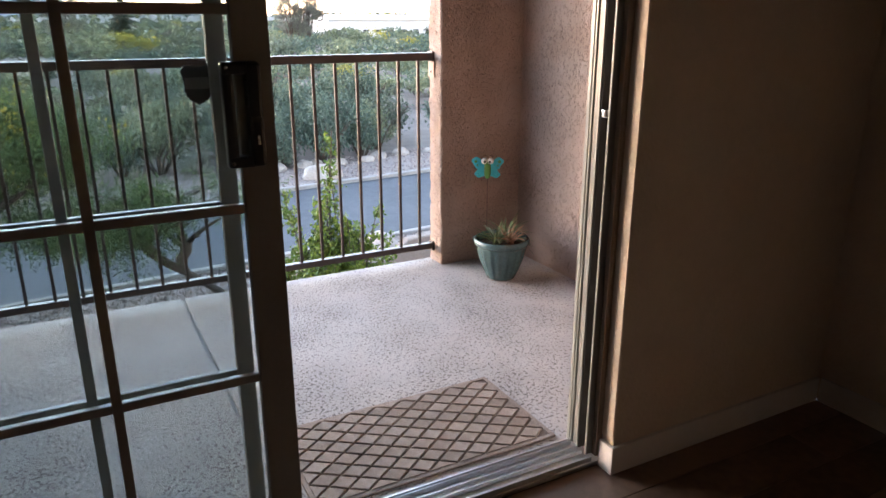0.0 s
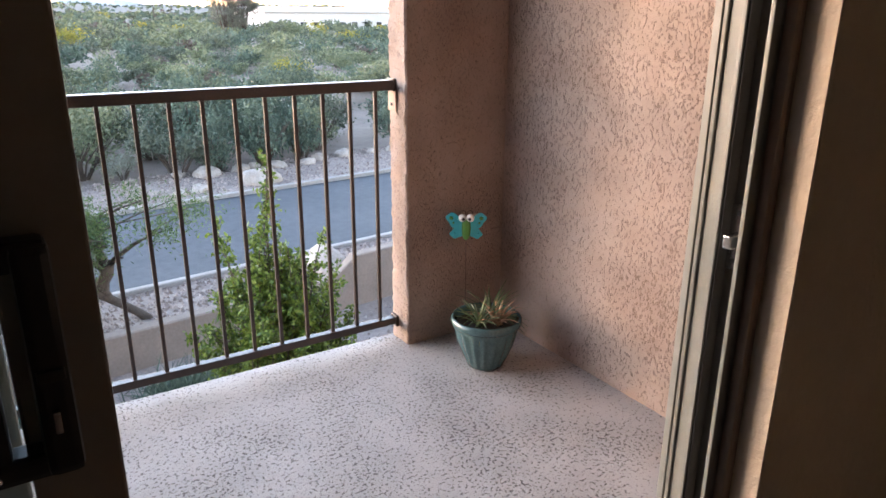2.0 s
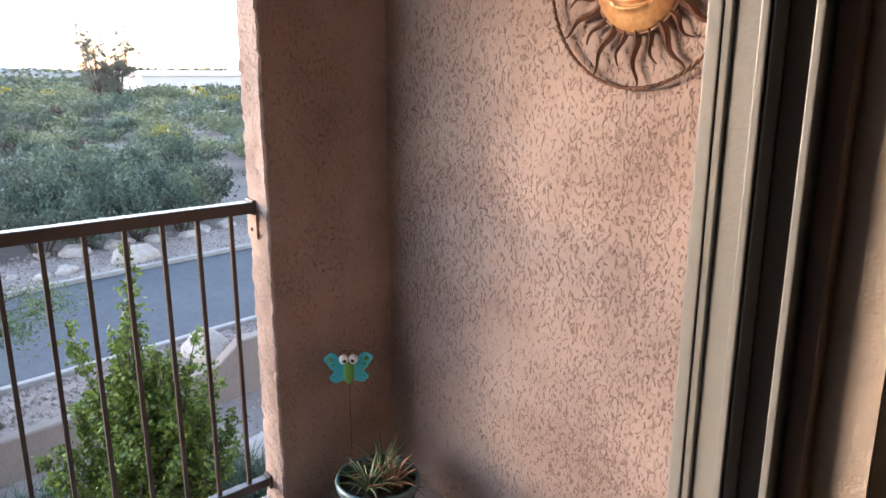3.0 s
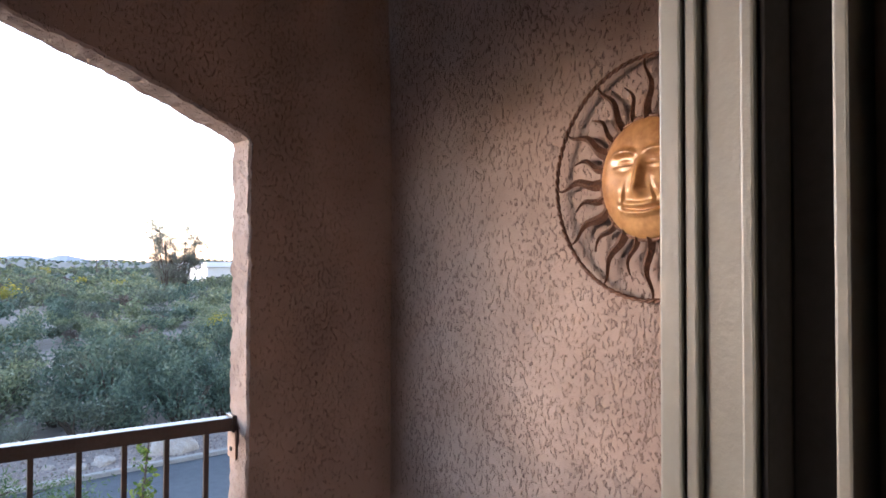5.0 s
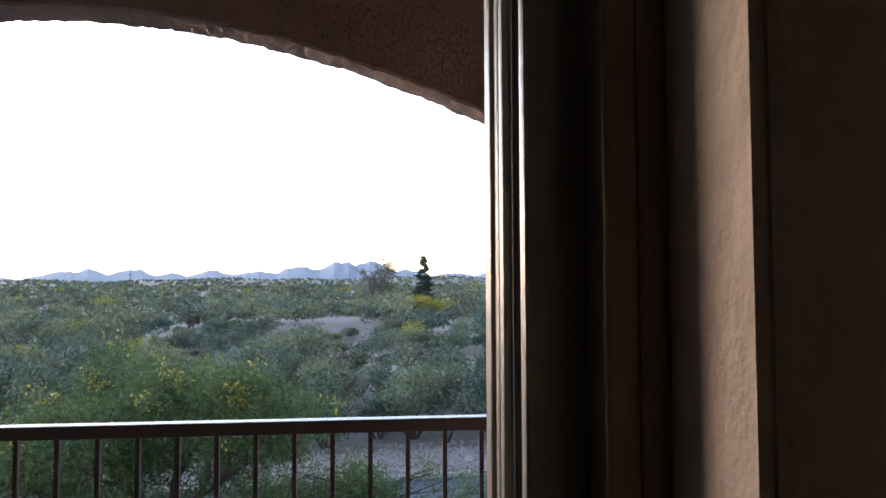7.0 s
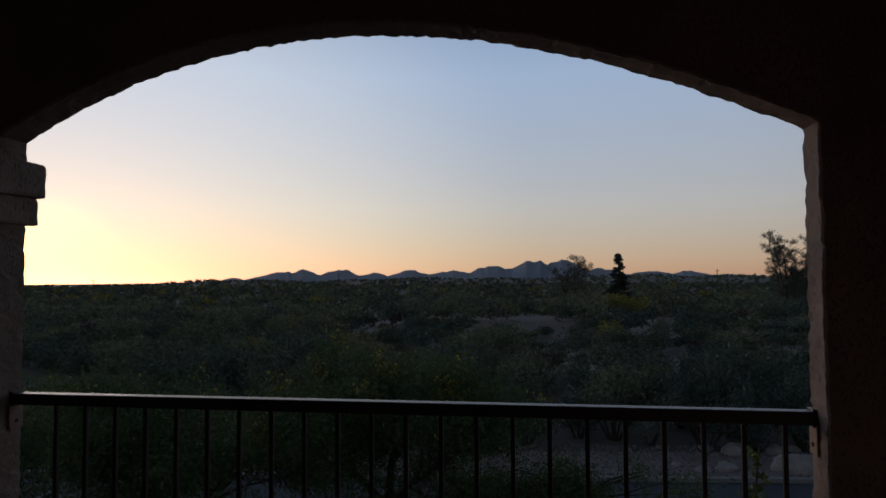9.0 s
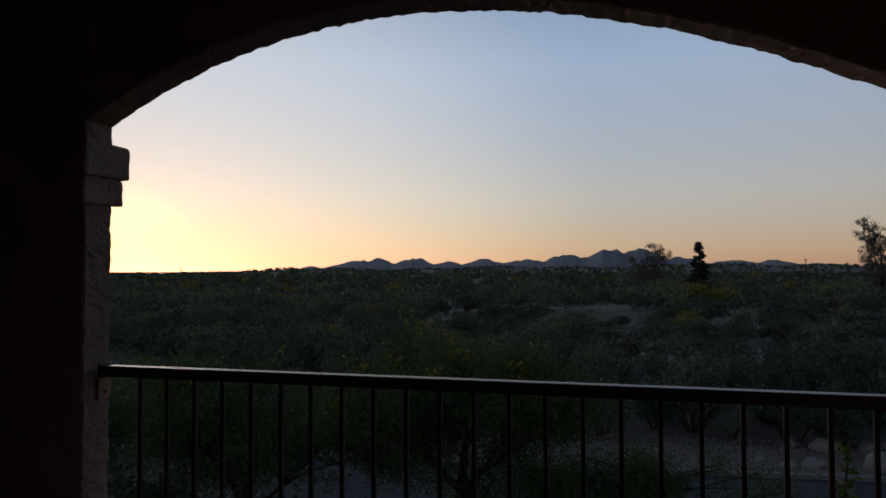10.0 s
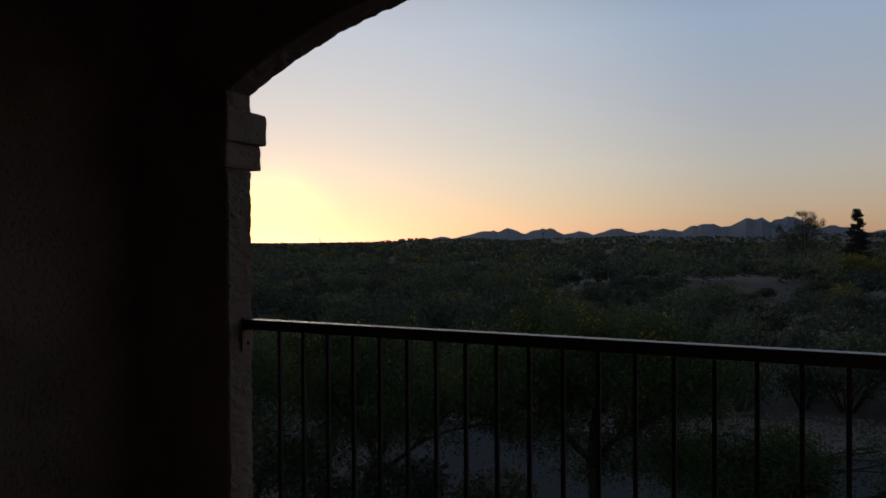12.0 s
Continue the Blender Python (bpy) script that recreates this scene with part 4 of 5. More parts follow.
def boulder(x, y, sx, sy, sz, seed, label, z=GROUND + 0.04, mat=None):
    bm = bmesh.new()
    bmesh.ops.create_icosphere(bm, subdivisions=4, radius=1)
    for v in bm.verts:
        p = v.co.copy()
        f = 1 + 0.28 * noise.noise(p * 1.1 + Vector((seed * 7.3, 0, 0))) + 0.10 * noise.noise(p * 3.1 + Vector((0, seed * 3.1, 0)))
        cell = noise.noise(p * 0.8 + Vector((0, 0, seed)))
        v.co = Vector((p.x * sx * f, p.y * sy * f, max(-0.35, p.z * f * (1 + 0.2 * cell)) * sz))
    ob = link_mesh("boulder", bm, mat or M_ROCK, True)
    ob.location = (x, y, z + 0.2 * sz)
    ob.rotation_euler.z = seed * 1.7
    return tagged(ob, label, "boulder", "boulders by the road")


boulder(3.45, 9.15, 0.52, 0.36, 0.36, 1, "large pale boulder on the near gravel verge")
boulder(4.75, 16.45, 0.60, 0.42, 0.34, 2, "large pale boulder on the far gravel verge")
rb = random.Random(8)
for i in range(16):
    x = 3.2 + 0.75 * i + rb.uniform(-0.3, 0.3)
    y = 17.75 + SLOPE * x + rb.uniform(-0.35, 0.35)
    s = rb.uniform(0.16, 0.36)
    boulder(x, y, s * rb.uniform(0.9, 1.5), s, s * 0.7, 10 + i, "pale rock edging the scrub beyond the road")
for i, (x, y, s) in enumerate(((2.55, 16.15, 0.17), (3.1, 16.3, 0.22), (2.0, 16.6, 0.12), (-3.0, 17.2, 0.2), (-7.5, 16.5, 0.25), (2.7, 5.7, 0.22), (-0.9, 4.6, 0.14), (-1.4, 4.9, 0.11), (-0.5, 5.1, 0.12))):
    boulder(x, y, s * 1.3, s, s * 0.7, 40 + i, "grey rock lying on gravel", z=GROUND + (0.04 if y > 8 else 0.0))

# loose stones of the verges
rng = np.random.default_rng(11)
def pebbles(name, count, xr, offs, z, size, label):
    octa = np.array([(1, 0, 0), (0, 1, 0), (-1, 0, 0), (0, -1, 0), (0, 0, 1)], float)
    x = rng.uniform(*xr, count)
    y = rng.uniform(*offs, count) + SLOPE * x
    s = size * rng.uniform(0.5, 1.6, count)
    co = octa[None] * s[:, None, None] * rng.uniform(0.6, 1.2, (count, 5, 3))
    th = rng.uniform(0, 6.28, count)
    cx, cy = co[..., 0].copy(), co[..., 1].copy()
    co[..., 0], co[..., 1] = cx * np.cos(th)[:, None] - cy * np.sin(th)[:, None], cx * np.sin(th)[:, None] + cy * np.cos(th)[:, None]
    co += np.stack([x, y, np.full(count, z)], 1)[:, None]
    k = np.arange(count)[:, None, None] * 5
    faces = (k + np.array([(0, 1, 4), (1, 2, 4), (2, 3, 4), (3, 0, 4)])[None]).reshape(-1, 3)
    me = bpy.data.meshes.new(name)
    me.from_pydata(co.reshape(-1, 3).tolist(), [], faces.tolist())
    me.materials.append(M_PEBBLE)
    return tagged(new(name, me), label, "gravel", kind="stuff")
pebbles("gravel", 9000, (-6, 9), (7.0, 9.55), GROUND + 0.045, 0.035, "brown and pink gravel by the near kerb")
pebbles("gravel", 7000, (-8, 13), (15.1, 18.5), GROUND + 0.045, 0.035, "pale pink gravel beyond the far kerb")
pebbles("gravel", 5000, (-3, 5), (0.6, 6.6), GROUND + 0.01, 0.05, "grey stones below the balcony")

# ---------------------------------------------------------------- planting
def limb_tree(bm, start, direction, length, radius, depth, rnd, tips, bend=0.35, split=3, shrink=0.66, up=0.15):
    pts, d, p = [Vector(start)], Vector(direction).normalized(), Vector(start)
    seg = 5
    for i in range(seg):
        d = (d + bend * Vector((rnd.uniform(-1, 1), rnd.uniform(-1, 1), rnd.uniform(-1, 1) * 0.6 + up)) * 0.5).normalized()
        p = p + d * length / seg
        pts.append(p.copy())
    tube(bm, pts, [radius * (1 - 0.5 * i / seg) for i in range(seg + 1)], 6 if radius > 0.02 else 4, False)
    if depth == 0:
        tips.append(p)
        return
    for k in range(split):
        q = Vector((rnd.uniform(-1, 1), rnd.uniform(-1, 1), rnd.uniform(-0.3, 0.8)))
        limb_tree(bm, pts[rnd.choice((3, 4, 5))], (d + 0.9 * q).normalized(), length * shrink * rnd.uniform(0.8, 1.15), radius * 0.5, depth - 1, rnd, tips, bend, split, shrink, up)


def tree(name, loc, label, category, leaf_mat, height, crown, leaves, leaf, seed, trunk_r=0.08, trunk_len=0.9, lean=(0, 0, 1), split=3, depth=3, aspect=0.45, flower=0, bark=M_BARK, around=0.5, group="", fill=None):
    """Trunk with limbs and a crown of single leaves round the limb tips."""
    rnd, g = random.Random(seed), np.random.default_rng(seed)
    ob = base(name, loc, label, category, group)
    bm, tips = bmesh.new(), []
    limb_tree(bm, (0, 0, -0.1), lean, trunk_len, trunk_r, depth, rnd, tips, 0.5, split, 0.72, 0.22)
    part("trunk", bm, bark, ob, "dark forked trunk and limbs", True)
    t = np.array([tuple(p) for p in tips])
    lo, hi = t.min(0), t.max(0)
    scale = np.array([crown[0] * 2 / max(hi[0] - lo[0], 0.1), crown[1] * 2 / max(hi[1] - lo[1], 0.1), 1])
    for v in ob.children[0].data.vertices:
        k = max(0.0, min(1.0, v.co.z / max(hi[2], 0.1)))
        v.co.x *= 1 + (scale[0] - 1) * k
        v.co.y *= 1 + (scale[1] - 1) * k
        v.co.z *= height * 0.86 / hi[2]
    k = np.clip(t[:, 2:3] / hi[2], 0, 1)
    t[:, :2] *= 1 + (scale[:2] - 1) * k
    t[:, 2] *= height * 0.86 / hi[2]
    lumps = [(p[0], p[1], p[2], around * r, around * r, around * 0.7 * r) for p in t for r in (g.uniform(0.6, 1.3),)]
    if fill:
        fx_, fy_, fz_, rx_, ry_, rz_, many = fill
        for _ in range(many):
            d_ = g.normal(size=3)
            d_ *= g.uniform(0.3, 1.0) / np.linalg.norm(d_)
            r = g.uniform(0.3, 0.55)
            lumps.append((fx_ + d_[0] * rx_, fy_ + d_[1] * ry_, fz_ + d_[2] * rz_, r, r, r * 0.75))
    pts = blob_points(g, lumps, leaves, 0.1)
    part_mesh = quads_mesh("crown", leaf_quads(g, pts, leaf, aspect), [leaf_mat])
    c = new("crown", part_mesh)
    c.parent = ob
    if flower:
        top = pts[np.argsort(-(pts[:, 2] + g.normal(size=len(pts)) * 0.5))[:flower * 6]]
        keep = top[np.sin(top[:, 0] * 5 + seed) + np.sin(top[:, 1] * 4 + top[:, 2] * 6) > 1.45][:flower]
        f = new("blossom", quads_mesh("blossom", leaf_quads(g, keep + g.normal(size=keep.shape) * 0.05, leaf * 0.7, 0.8), [M_FLOWER]))
        f.parent = ob
        tagged(f, "yellow blossom")
    return ob


# leafy shrub just beyond the railing: stems with small leaves along them
def leader_shrub(loc, label, seed=5):
    rnd, g = random.Random(seed), np.random.default_rng(seed)
    ob = base("leafy_shrub", loc, label, "shrub")
    bm, spots = bmesh.new(), []
    stems = [(0.0, 0.02, 3.30, 0.03), (1.0, 0.07, 2.95, 0.02), (4.0, 0.08, 2.75, 0.02), (2.6, 0.62, 2.62, 0.018), (2.8, 0.55, 2.45, 0.018), (-0.5, 0.60, 2.52, 0.018), (-0.7, 0.75, 2.15, 0.018)]
    for i in range(84):
        out = rnd.uniform(0.15, 0.90)
        stems.append((rnd.uniform(0, 6.283), out, (2.78 - 1.3 * out) * rnd.uniform(0.78, 1.0), 0.014))
    for a, out, h, r in stems:
        reach = out * 0.92
        pts = []
        for i in range(9):
            f = i / 8
            w = 0.05 * math.sin(f * 7 + a * 3)
            pts.append(Vector((math.cos(a) * reach * f ** 1.1 + w, math.sin(a) * reach * f ** 1.1 + w * 0.6, h * f ** 0.9)))
        tube(bm, pts, [r * (1 - 0.75 * i / 8) for i in range(9)], 5, False)
        for i in range(2, 9):
            for q in range(7):
                base_p = pts[i - 1].lerp(pts[i], rnd.random())
                if base_p.z < 0.35:
                    continue
                d = Vector((rnd.uniform(-1, 1), rnd.uniform(-1, 1), rnd.uniform(0.0, 1.1))).normalized()
                ln = rnd.uniform(0.10, 0.30) * (0.55 if i > 6 else 1)
                tip = base_p + d * ln
                tube(bm, [base_p, base_p.lerp(tip, 0.5) + Vector((0, 0, 0.01)), tip], [0.004, 0.003, 0.0015], 3, False)
                for k in range(9):
                    spots.append(tuple(base_p.lerp(tip, (k + 1) / 9)))
    part("stem", bm, M_BARK, ob, "thin brown stems")
    pts = np.array(spots)
    pts = np.concatenate([pts + g.normal(size=pts.shape) * 0.016, pts[::2] + g.normal(size=pts[::2].shape) * 0.03])
    c = new("crown", quads_mesh("crown", leaf_quads(g, pts, 0.025, 0.6), [M_LEAF_NEAR]))
    c.parent = ob
    tagged(c, "small bright green leaves")
    return ob


leader_shrub((0.80, 4.1, GROUND), "bright green leafy shrub with a tall leader beyond the railing")
tree("palo_verde", (-3.4, 9.1, GROUND + 0.02), "feathery green palo verde tree with yellow blossom below the balcony", "tree", M_LEAF_PV, 4.0, (2.3, 1.9), 95000, 0.040, 21, 0.10, 1.0, (0.05, 0.1, 1), 3, 4, 0.22, 1800, around=0.5, fill=(0, 0, 2.2, 2.2, 1.8, 1.5, 110), group="roadside trees")
tree("mesquite_tree", (0.35, 8.5, GROUND + 0.05), "small mesquite tree with dark forked trunk on the verge", "tree", M_LEAF_PV, 2.25, (1.5, 1.2), 27000, 0.034, 33, 0.075, 0.65, (-0.75, 0.1, 0.75), 3, 3, 0.25, 0, around=0.40, fill=(-1.6, 0.1, 1.4, 1.3, 1.1, 0.6, 50), group="roadside trees").rotation_euler.z = 0.3
tree("palo_verde", (-7.3, 8.3, GROUND + 0.02), "broad green palo verde tree by the road below the balcony", "tree", M_LEAF_PV, 3.5, (2.4, 1.8), 70000, 0.042, 22, 0.10, 0.9, (-0.05, 0.1, 1), 3, 4, 0.22, 300, around=0.5, fill=(0, 0, 1.8, 2.3, 1.7, 1.4, 100), group="roadside trees")
tree("palo_verde", (-11.2, 8.0, GROUND + 0.02), "dense dark palo verde tree by the road", "tree", M_LEAF_PV, 3.4, (2.4, 1.8), 50000, 0.048, 25, 0.10, 0.9, (0.05, 0.0, 1), 3, 4, 0.25, 0, around=0.5, fill=(0, 0, 1.7, 2.4, 1.7, 1.4, 90), group="roadside trees")
for i, (x, y) in enumerate(((-0.35, 4.4), (-0.95, 4.15), (0.1, 5.3), (1.9, 4.6), (-1.4, 5.5))):
    g = np.random.default_rng(60 + i)
    ob = base("low_bush", (x, y, GROUND), "wispy grey green bush below the balcony", "bush", "bushes below the balcony")
    n = 900
    root = g.normal(size=(n, 3)) * np.array((0.22, 0.22, 0.02))
    q = leaf_quads(g, root + np.array((0, 0, 0.34)), 0.30, 0.035, 0.85, 0.4)
    c = new("crown", quads_mesh("crown", q, [M_LEAF_C]))
    c.parent = ob


def bush_arrays(g, w, h, leaves, leaf, kind):
    """Leaf quads of a desert bush at the origin, built of several uneven lumps."""
    k = g.integers(5, 10)
    ang, rad = g.uniform(0, 6.283, k), w * g.uniform(0.15, 0.62, k)
    lumps = np.stack([np.cos(ang) * rad, np.sin(ang) * rad, h * g.uniform(0.35, 0.78, k), w * g.uniform(0.28, 0.5, k), w * g.uniform(0.28, 0.5, k), h * g.uniform(0.2, 0.34, k)], 1)
    p = blob_points(g, lumps, leaves, 0.45)
    p[:, 2] = np.abs(p[:, 2])
    return leaf_quads(g, p, leaf, 0.42, 0.25)


KINDS = ((M_LEAF_A, "grey green mesquite bush"), (M_LEAF_B, "olive creosote bush"), (M_LEAF_C, "blue green desert bush"), (M_LEAF_D, "bare brown brush"), (M_LEAF_P, "pale silvery brush"), (M_LEAF_Y, "yellow green palo verde bush"))
protos = {}
def desert_bush(x, y, w, h, kind, seed, leaves=2600):
    key = (kind, seed % 3)
    z = float(land_height(np.array(x), np.array(y)))
    mat_, words = KINDS[kind]
    m = Matrix.LocRotScale((x, y, z), Euler((0, 0, seed * 2.1)), (w, w, h))
    if key not in protos:
        g = np.random.default_rng(100 + kind * 7 + seed % 3)
        ob = base("desert_bush", (x, y, z), words + " in the scrub beyond the road", "bush", "scrub bushes beyond the road")
        bm = bmesh.new()
        rr = random.Random(seed)
        for k in range(9):
            a = rr.uniform(0, 6.283)
            tube(bm, [(0.05 * math.cos(a), 0.05 * math.sin(a), -0.06), (0.3 * math.cos(a), 0.3 * math.sin(a), 0.35), (0.6 * math.cos(a + 0.3), 0.6 * math.sin(a + 0.3), 0.7)], [0.03, 0.02, 0.006], 4, False)
        part("stem", bm, M_BARK, ob)
        c = new("crown", quads_mesh("crown", bush_arrays(g, 1.0, 1.0, leaves, 0.042, kind), [mat_]))
        c.parent = ob
        ob.matrix_basis = m
        protos[key] = ob
        return ob
    src = protos[key]
    keep = src.matrix_basis.copy()
    src.matrix_basis = Matrix()
    ob = copy_thing(src, m)
    src.matrix_basis = keep
    return ob


def clear_zone(x, y):
    """Open sandy ground: the trail and the washes."""
    for cx, cy, rx, ry in ((12.6, 28.5, 1.5, 5.0), (15.6, 36.5, 1.7, 5.0), (20.2, 48.0, 2.6, 7.0), (5.4, 42.0, 3.6, 5.5), (-5.2, 66.0, 5.0, 9.0), (24, 110, 9, 9), (-14, 78, 6, 3), (-1.0, 50, 2.2, 3.5)):
        if ((x - cx) / rx) ** 2 + ((y - cy) / ry) ** 2 < 1:
            return True
    return False


rs = random.Random(77)
count = 0
for row, (off, step) in enumerate(((18.9, 1.25), (21.2, 1.4), (24.2, 1.8), (27.2, 2.1))):
    x = -13.0 - row
    while x < 16 + 2.0 * row:
        y = off + SLOPE * x + rs.uniform(-0.8, 0.8)
        if not clear_zone(x, y) and not (8.4 + 0.35 * row < x - 0.3 * (y - 20) < 10.8 + 0.35 * row):
            kind = rs.choices((0, 1, 2, 3, 4), (4, 2, 5, 1.2, 0.5))[0]
            w = rs.uniform(1.15, 1.85) * (0.6 if kind in (3, 4) else 1) * (0.85 if row == 0 else 1.1)
            h = w * rs.uniform(1.0, 1.45) * (0.8 if kind in (3, 4) else 1)
            desert_bush(x, y, w, h, kind, rs.randrange(99))
            count += 1
        x += step * rs.uniform(0.75, 1.3)

for i, (az_, d_, w_) in enumerate(((2.9, 92, 3.4), (1.6, 97, 2.6), (-2.0, 104, 2.6), (4.4, 90, 2.4), (20.5, 47, 2.0))):
    desert_bush(d_ * math.sin(radians(az_)), d_ * math.cos(radians(az_)), w_, w_ * 0.85, 5, i)

for i, (bx_, by_, bw_) in enumerate(((-4.6, 7.9, 0.9), (-5.9, 7.4, 1.1), (-7.4, 7.1, 1.0), (-8.9, 7.2, 1.2), (-10.3, 6.9, 1.0), (-12.4, 6.8, 1.3), (-5.3, 6.9, 0.8))):
    tagged(desert_bush(bx_, by_, bw_, bw_ * 1.25, (0, 2, 1)[i % 3], i), "dusty green bush on the verge below the balcony", "bush", "bushes on the near verge")

# scrub of the plain
g = np.random.default_rng(5)
quads, idx = [], []
def scrub(number, d0, d1, leaves, leaf, size, az=(-58, 50)):
    made = 0
    while made < number:
        d = math.sqrt(g.uniform(d0 * d0, d1 * d1))
        a = radians(g.uniform(*az))
        x, y = d * math.sin(a), d * math.cos(a)
        if y - SLOPE * x < 29 or clear_zone(x, y):
            made += 0.2
            continue
        patch = math.sin(x * 0.05 + 2 * math.sin(y * 0.03)) + math.sin(y * 0.07 + x * 0.02)
        kind = g.choice(6, p=np.array((5, 2.2, 2.6, 1.3, 0.3, 0.25 + (1.2 if patch > 1.35 and d > 45 else 0))) / (11.65 + (1.2 if patch > 1.35 and d > 45 else 0)))
        w = size * g.uniform(0.6, 1.35) * (0.6 if kind in (3, 4) else 1)
        h = w * g.uniform(0.7, 1.15)
        q = bush_arrays(g, w, h, leaves, leaf, kind)
        q += np.array((x, y, float(land_height(np.array(x), np.array(y)))))
        quads.append(q)
        idx.append(np.full(len(q), kind))
        made += 1
scrub(430, 29, 62, 800, 0.105, 1.6)
scrub(800, 58, 130, 260, 0.22, 2.2)
scrub(1500, 120, 320, 90, 0.50, 2.5)
scrub(2600, 300, 900, 30, 1.2, 3.2)
scrub(2200, 850, 2300, 12, 3.0, 5.0)
tagged(new("desert_scrub", quads_mesh("desert_scrub", np.concatenate(quads), [k[0] for k in KINDS], np.concatenate(idx))), "dense grey green desert scrub reaching to the horizon", "scrub", kind="stuff")


def skyline_tree(name, az, dist, top_el, width, label, mat_, seed, crowns=((0, 1.0),), leaves=5000, leaf=0.22):
    """A tall single tree standing on the plain."""
    gg_, rnd = np.random.default_rng(seed), random.Random(seed)
    x, y = dist * math.sin(radians(az)), dist * math.cos(radians(az))
    z = float(land_height(np.array(x), np.array(y)))
    h = 1.45 + dist * math.tan(radians(top_el)) - z
    ob = base(name, (x, y, z), label, "tree", "tall trees on the plain")
    bm, lumps = bmesh.new(), []
    for off, k in crowns:
        hx = h * k
        for s_ in range(4):
            a = s_ * 1.6 + rnd.uniform(0, 1)
            top = Vector((off + width * 0.45 * math.cos(a), width * 0.45 * math.sin(a), hx * rnd.uniform(0.8, 0.95)))
            foot = Vector((off * 0.5, 0, -0.2))
            mid = foot.lerp(top, 0.30) + Vector((rnd.uniform(-0.3, 0.3), rnd.uniform(-0.3, 0.3), 0))
            tube(bm, [foot, mid, top], [0.16, 0.10, 0.03], 5, False)
            for i in range(26):
                f = rnd.uniform(0.45, 1.0)
                root = mid.lerp(top, (f - 0.45) / 0.55)
                a2 = rnd.uniform(0, 6.283)
                reach = width * rnd.uniform(0.12, 0.72) * (1.1 - 0.6 * abs(f - 0.65))
                e = root + Vector((reach * math.cos(a2), reach * math.sin(a2), rnd.uniform(-0.1, 0.16) * hx))
                e.z = min(e.z, hx * rnd.uniform(0.93, 1.0))
                tube(bm, [root, root.lerp(e, 0.5) + Vector((0, 0, -0.08)), e], [0.04, 0.028, 0.01], 3, False)
                s = width * rnd.uniform(0.13, 0.30)
                lumps.append((e.x, e.y, e.z, s, s, s * 0.9))
    part("trunk", bm, M_BARK, ob, "bare pale limbs", True)
    c = new("crown", quads_mesh("crown", leaf_quads(gg_, blob_points(gg_, lumps, leaves, 0.0), leaf, 0.5), [mat_]))
    c.parent = ob
    return ob


skyline_tree("cottonwood_tree", 16.6, 110, 3.9, 2.5, "tall twin-crowned tree with airy grey green leaves", M_FARTREE, 3, ((-2.4, 0.96), (2.5, 1.0), (0.2, 0.52)), 38000, 0.085)
skyline_tree("eucalyptus_tree", 0.3, 150, 1.95, 2.6, "airy brown green tree standing above the scrub", M_FARTREE, 9, ((-1.9, 0.78), (1.6, 1.0)), 16000, 0.10)
# dark conifer with tiers of boughs
cx_, cy_ = 150 * math.sin(radians(3.9)), 150 * math.cos(radians(3.9))
cz_ = float(land_height(np.array(cx_), np.array(cy_)))
con = base("conifer_tree", (cx_, cy_, cz_), "dark conifer standing above the scrub", "tree", "tall trees on the plain")
ch = 1.45 + 150 * math.tan(radians(2.2)) - cz_
bm = bmesh.new()
tube(bm, [(0, 0, -0.2), (0.1, 0, ch * 0.5), (0, 0, ch)], [0.25, 0.16, 0.03], 6, False)
part("trunk", bm, M_BARK, con)
rc = random.Random(4)
lumps = []
for i in range(74):
    f = rc.uniform(0.18, 0.97)
    a = rc.uniform(0, 6.283)
    r = 2.9 * (1 - f) ** 0.7 * rc.uniform(0.5, 1.0) + 0.15
    lumps.append((r * math.cos(a) * 0.75, r * math.sin(a) * 0.75, ch * f, 0.25 + r * 0.38, 0.25 + r * 0.38, 0.30))
gq = np.random.default_rng(14)
c = new("crown", quads_mesh("crown", leaf_quads(gq, blob_points(gq, lumps, 15000, 0.1), 0.17, 0.4), [M_CONIFER]))
c.parent = con

# ---------------------------------------------------------------- far things
def far_building():
    d, a0, a1 = 190.0, 19.0, 31.0
    x0, x1 = d * math.tan(radians(a0)), d * math.tan(radians(a1))
    z0 = float(land_height(np.array((x0 + x1) / 2), np.array(d)))
    ob = base("long_building", ((x0 + x1) / 2, d, z0), "long low white flat-roofed building behind the scrub", "building")
    w = (x1 - x0) / 2
    part("wall", boxm(-w, w, 0, 30, 0, 5.0), M_BLDG, ob)
    part("roof", boxm(-w - 0.6, w + 0.6, -0.6, 30.6, 5.0, 6.4, 0.1), M_ROOFWHITE, ob, "bright white roof coating")
    for i in range(12):
        x = -w + 3 + i * (2 * w - 6) / 11
        part("window", boxm(x - 0.8, x + 0.8, -0.06, 0.05, 1.2, 2.4), M_WINDOW, ob)
    part("vent_pipe", tube(bmesh.new(), [(2, 5, 6.3), (2, 5, 8.6)], 0.16, 8), M_ROOFWHITE, ob)
far_building()


def utility_pole(az, dist, top_el):
    x, y = dist * math.sin(radians(az)), dist * math.cos(radians(az))
    z = float(land_height(np.array(x), np.array(y)))
    h = 1.45 + dist * math.tan(radians(top_el)) - z
    ob = base("utility_pole", (x, y, z), "thin dark utility pole on the horizon", "pole", "poles on the horizon")
    part("post", tube(bmesh.new(), [(0, 0, -0.3), (0, 0, h)], [0.22, 0.14], 6), M_POLE, ob)
    part("crossarm", boxm(-0.9, 0.9, -0.08, 0.08, h - 0.9, h - 0.72), M_POLE, ob)
utility_pole(11.3, 330, 0.85)
utility_pole(-18.3, 380, 0.75)
utility_pole(-36.2, 420, 0.35)


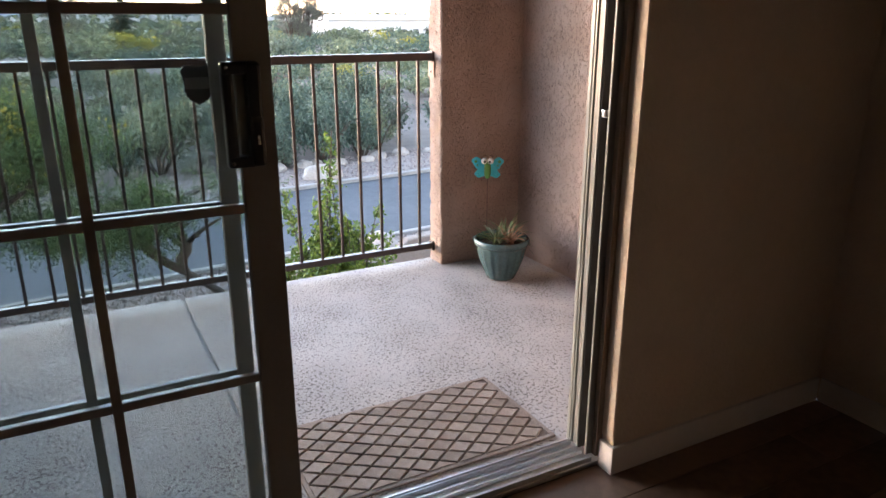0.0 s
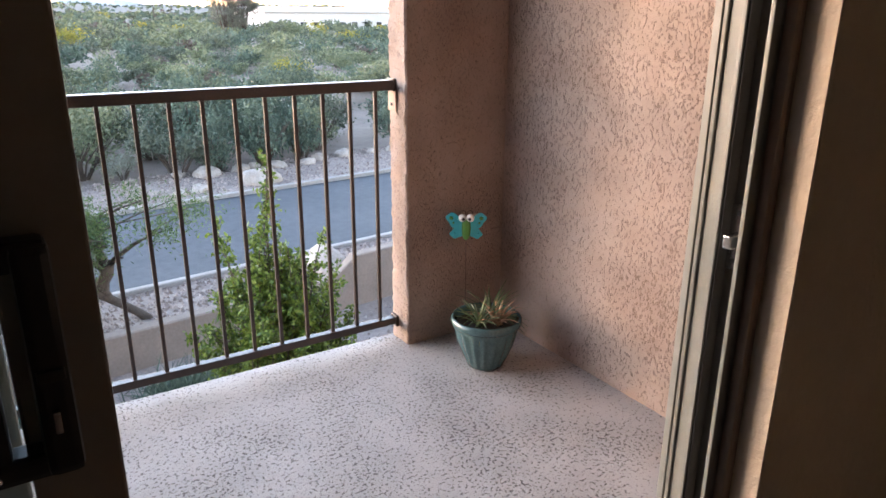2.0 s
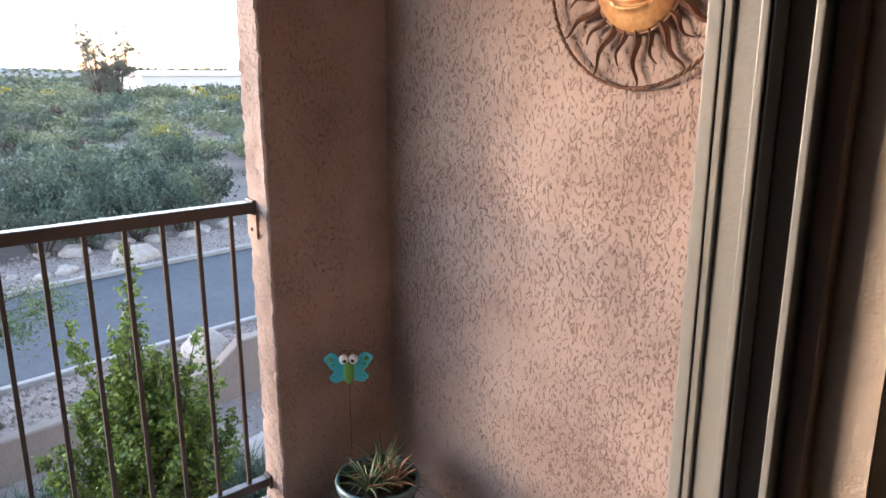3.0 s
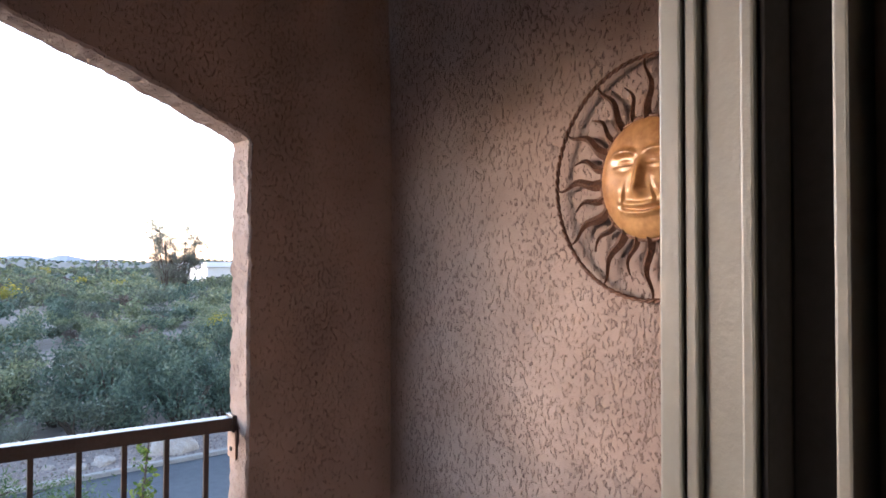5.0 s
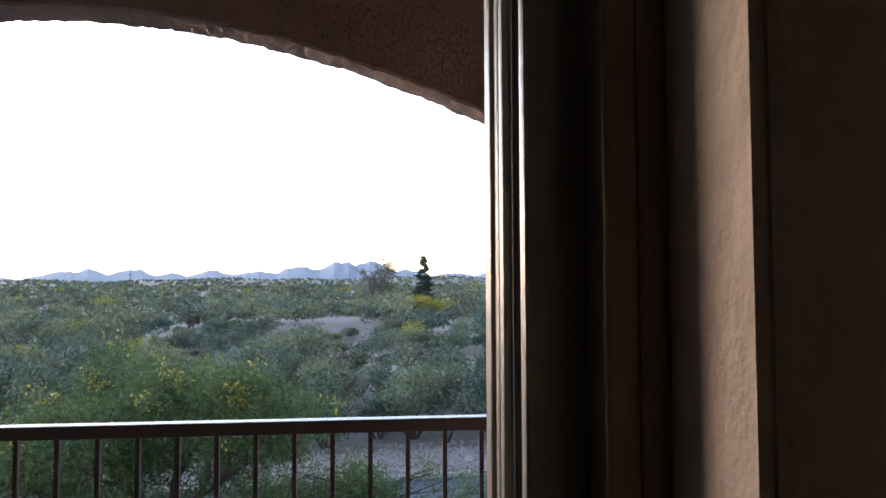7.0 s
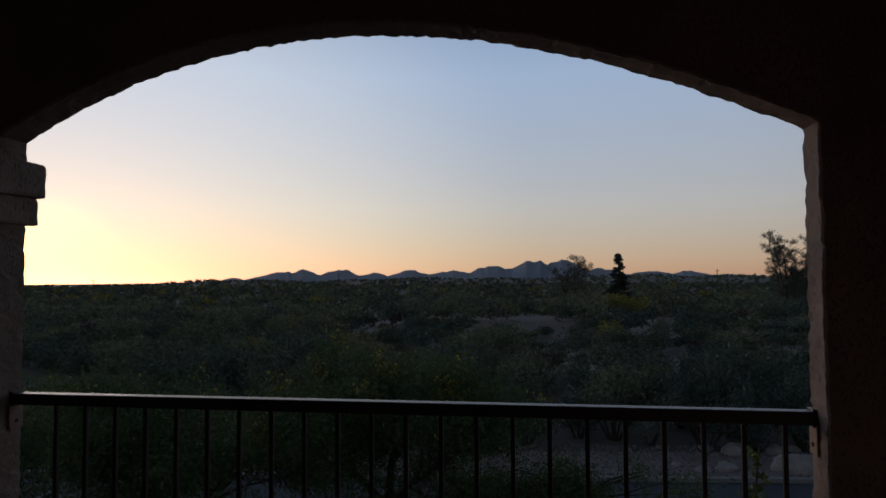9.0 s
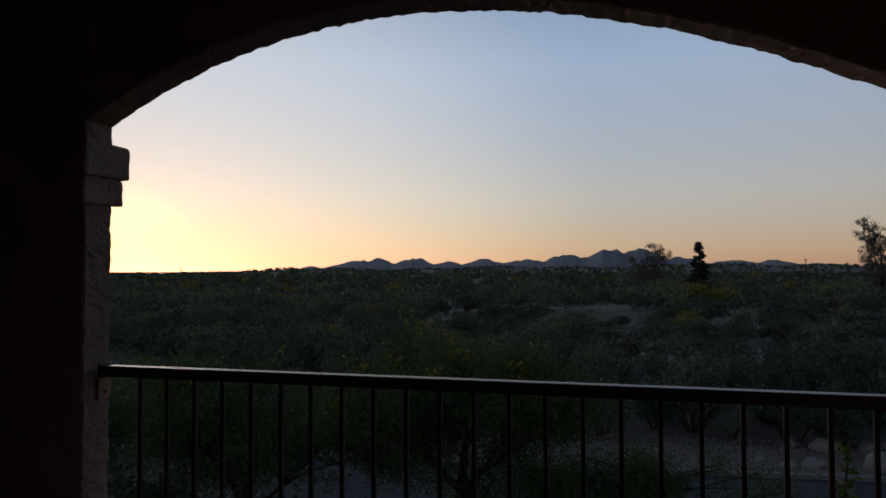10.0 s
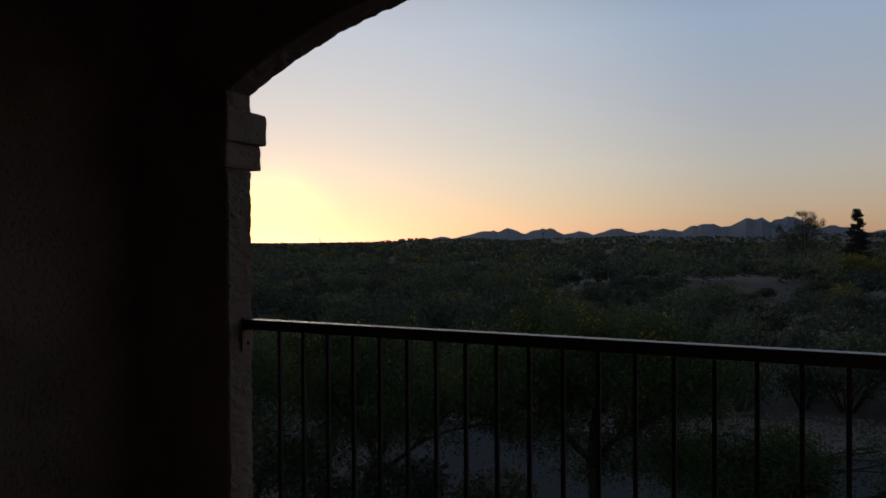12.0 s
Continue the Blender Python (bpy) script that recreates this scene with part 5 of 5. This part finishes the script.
def parked_car(x, y, turn_):
    z = float(land_height(np.array(x), np.array(y)))
    ob = base("parked_car", (x, y, z), "pale parked car half hidden in the scrub", "car")
    ob.rotation_euler.z = turn_
    side = [(-2.2, 0.35), (-2.2, 0.85), (-1.55, 0.98), (-0.9, 1.46), (0.7, 1.48), (1.35, 1.0), (2.1, 0.85), (2.2, 0.4)]
    bm = extrude_outline(bmesh.new(), side, 1.7)
    part("body", bm, M_CAR, ob)
    for s in (-0.012, 1.702):
        part("side_window", extrude_outline(bmesh.new(), [(-1.25, 1.0), (-0.82, 1.38), (0.62, 1.38), (1.1, 1.0)], 0.01), M_WINDOW, ob).location.y = s
    for wx in (-1.4, 1.4):
        for wy in (0.02, 1.5):
            bm = bmesh.new()
            bmesh.ops.create_cone(bm, cap_ends=True, segments=20, radius1=0.34, radius2=0.34, depth=0.2, matrix=Matrix.Translation((wx, wy + 0.09, 0.34)) @ Matrix.Rotation(radians(90), 4, "X"))
            wheel = part("wheel", bm, M_TYRE, ob)
parked_car(-30.5, 96.0, 0.3)


def mountains(dist, peaks, width, name, mat_, label, basez, rough=0.20):
    """A range of hills: rows of ridges summed from single peaks (azimuth, elevation, spread)."""
    n, rows = 420, 9
    az = np.linspace(-62, 55, n)
    crest = np.zeros(n)
    for a, e, s in peaks:
        crest = np.maximum(crest, e * np.exp(-np.abs((az - a) / s) ** 1.5))
    jag = np.array([noise.fractal(Vector((a * 0.9, dist * 0.01, 0)), 1.0, 2.0, 5) for a in az]) + 0.5 * np.array([noise.fractal(Vector((a * 3.1, dist * 0.02, 4)), 1.0, 2.0, 4) for a in az])
    crest = np.maximum(0, crest * (1.08 + rough * jag) + (0.14 + 0.04 * jag) * np.minimum(1, crest * 4))
    co, faces = [], []
    for r in range(rows):
        f = r / (rows - 1)
        dd = dist - width * (1 - f)
        for a, c_ in zip(az, crest):
            h = (1.45 + dist * math.tan(radians(c_)) - basez) * (f ** 0.8) * (1 + 0.12 * (1 - f) * noise.noise(Vector((a * 1.3, r * 1.7, 3)))) + basez
            co.append((dd * math.sin(radians(a)), dd * math.cos(radians(a)), h))
    for r in range(rows - 1):
        for i in range(n - 1):
            k = r * n + i
            faces.append((k, k + 1, k + n + 1, k + n))
    me = bpy.data.meshes.new(name)
    me.from_pydata(co, [], faces)
    me.materials.append(mat_)
    return tagged(new(name, me), label, kind="structure")
mountains(3500, ((-26.2, 0.28, 1.2), (-22.5, 0.72, 2.2), (-20.9, 0.86, 1.6), (-18.1, 0.90, 1.7), (-15.5, 0.55, 2.5), (-12.4, 0.80, 2.0), (-9, 0.72, 3), (-5.9, 1.12, 2.0), (-2.7, 1.46, 2.6), (-0.3, 1.52, 2.2), (2.5, 0.8, 3), (6.4, 0.55, 3), (9.2, 0.58, 1.8), (12, 0.3, 4)), 700, "backdrop", M_MOUNTAIN_HAZE, "mountain range on the horizon, blue haze put into its colour", -4)

# ---------------------------------------------------------------- room floor in planks
fl = base("floor_room", (0, 0, 0), "dark brown wood-look plank floor", kind="structure")
part("underlay", boxm(-4.4, 0.482, -6.6, -1.735, -0.2, -0.006), M_UNDER, fl)
plank_mesh = {}
rp = random.Random(2)
row = 0
y = -1.772
while y > -3.9:
    x = -2.6 - rp.uniform(0, 0.9)
    while x < 0.47:
        L = 1.22
        x1 = min(x + L, 0.469)
        key = round(x1 - x, 3)
        if key > 0.05:
            if key not in plank_mesh:
                bm = boxm(0, key - 0.0015, -0.150, -0.0015, -0.006, 0.0, 0.0012)
                me = bpy.data.meshes.new("plank")
                bm.to_mesh(me)
                bm.free()
                me.materials.append(M_PLANK)
                plank_mesh[key] = me
            piece("plank", plank_mesh[key], fl, pose(x, y, 0))
        x += L
    y -= 0.152
    row += 1
part("plank_field", boxm(-4.4, 0.469, -6.6, y - 0.002, -0.006, 0.0), M_PLANK, fl)
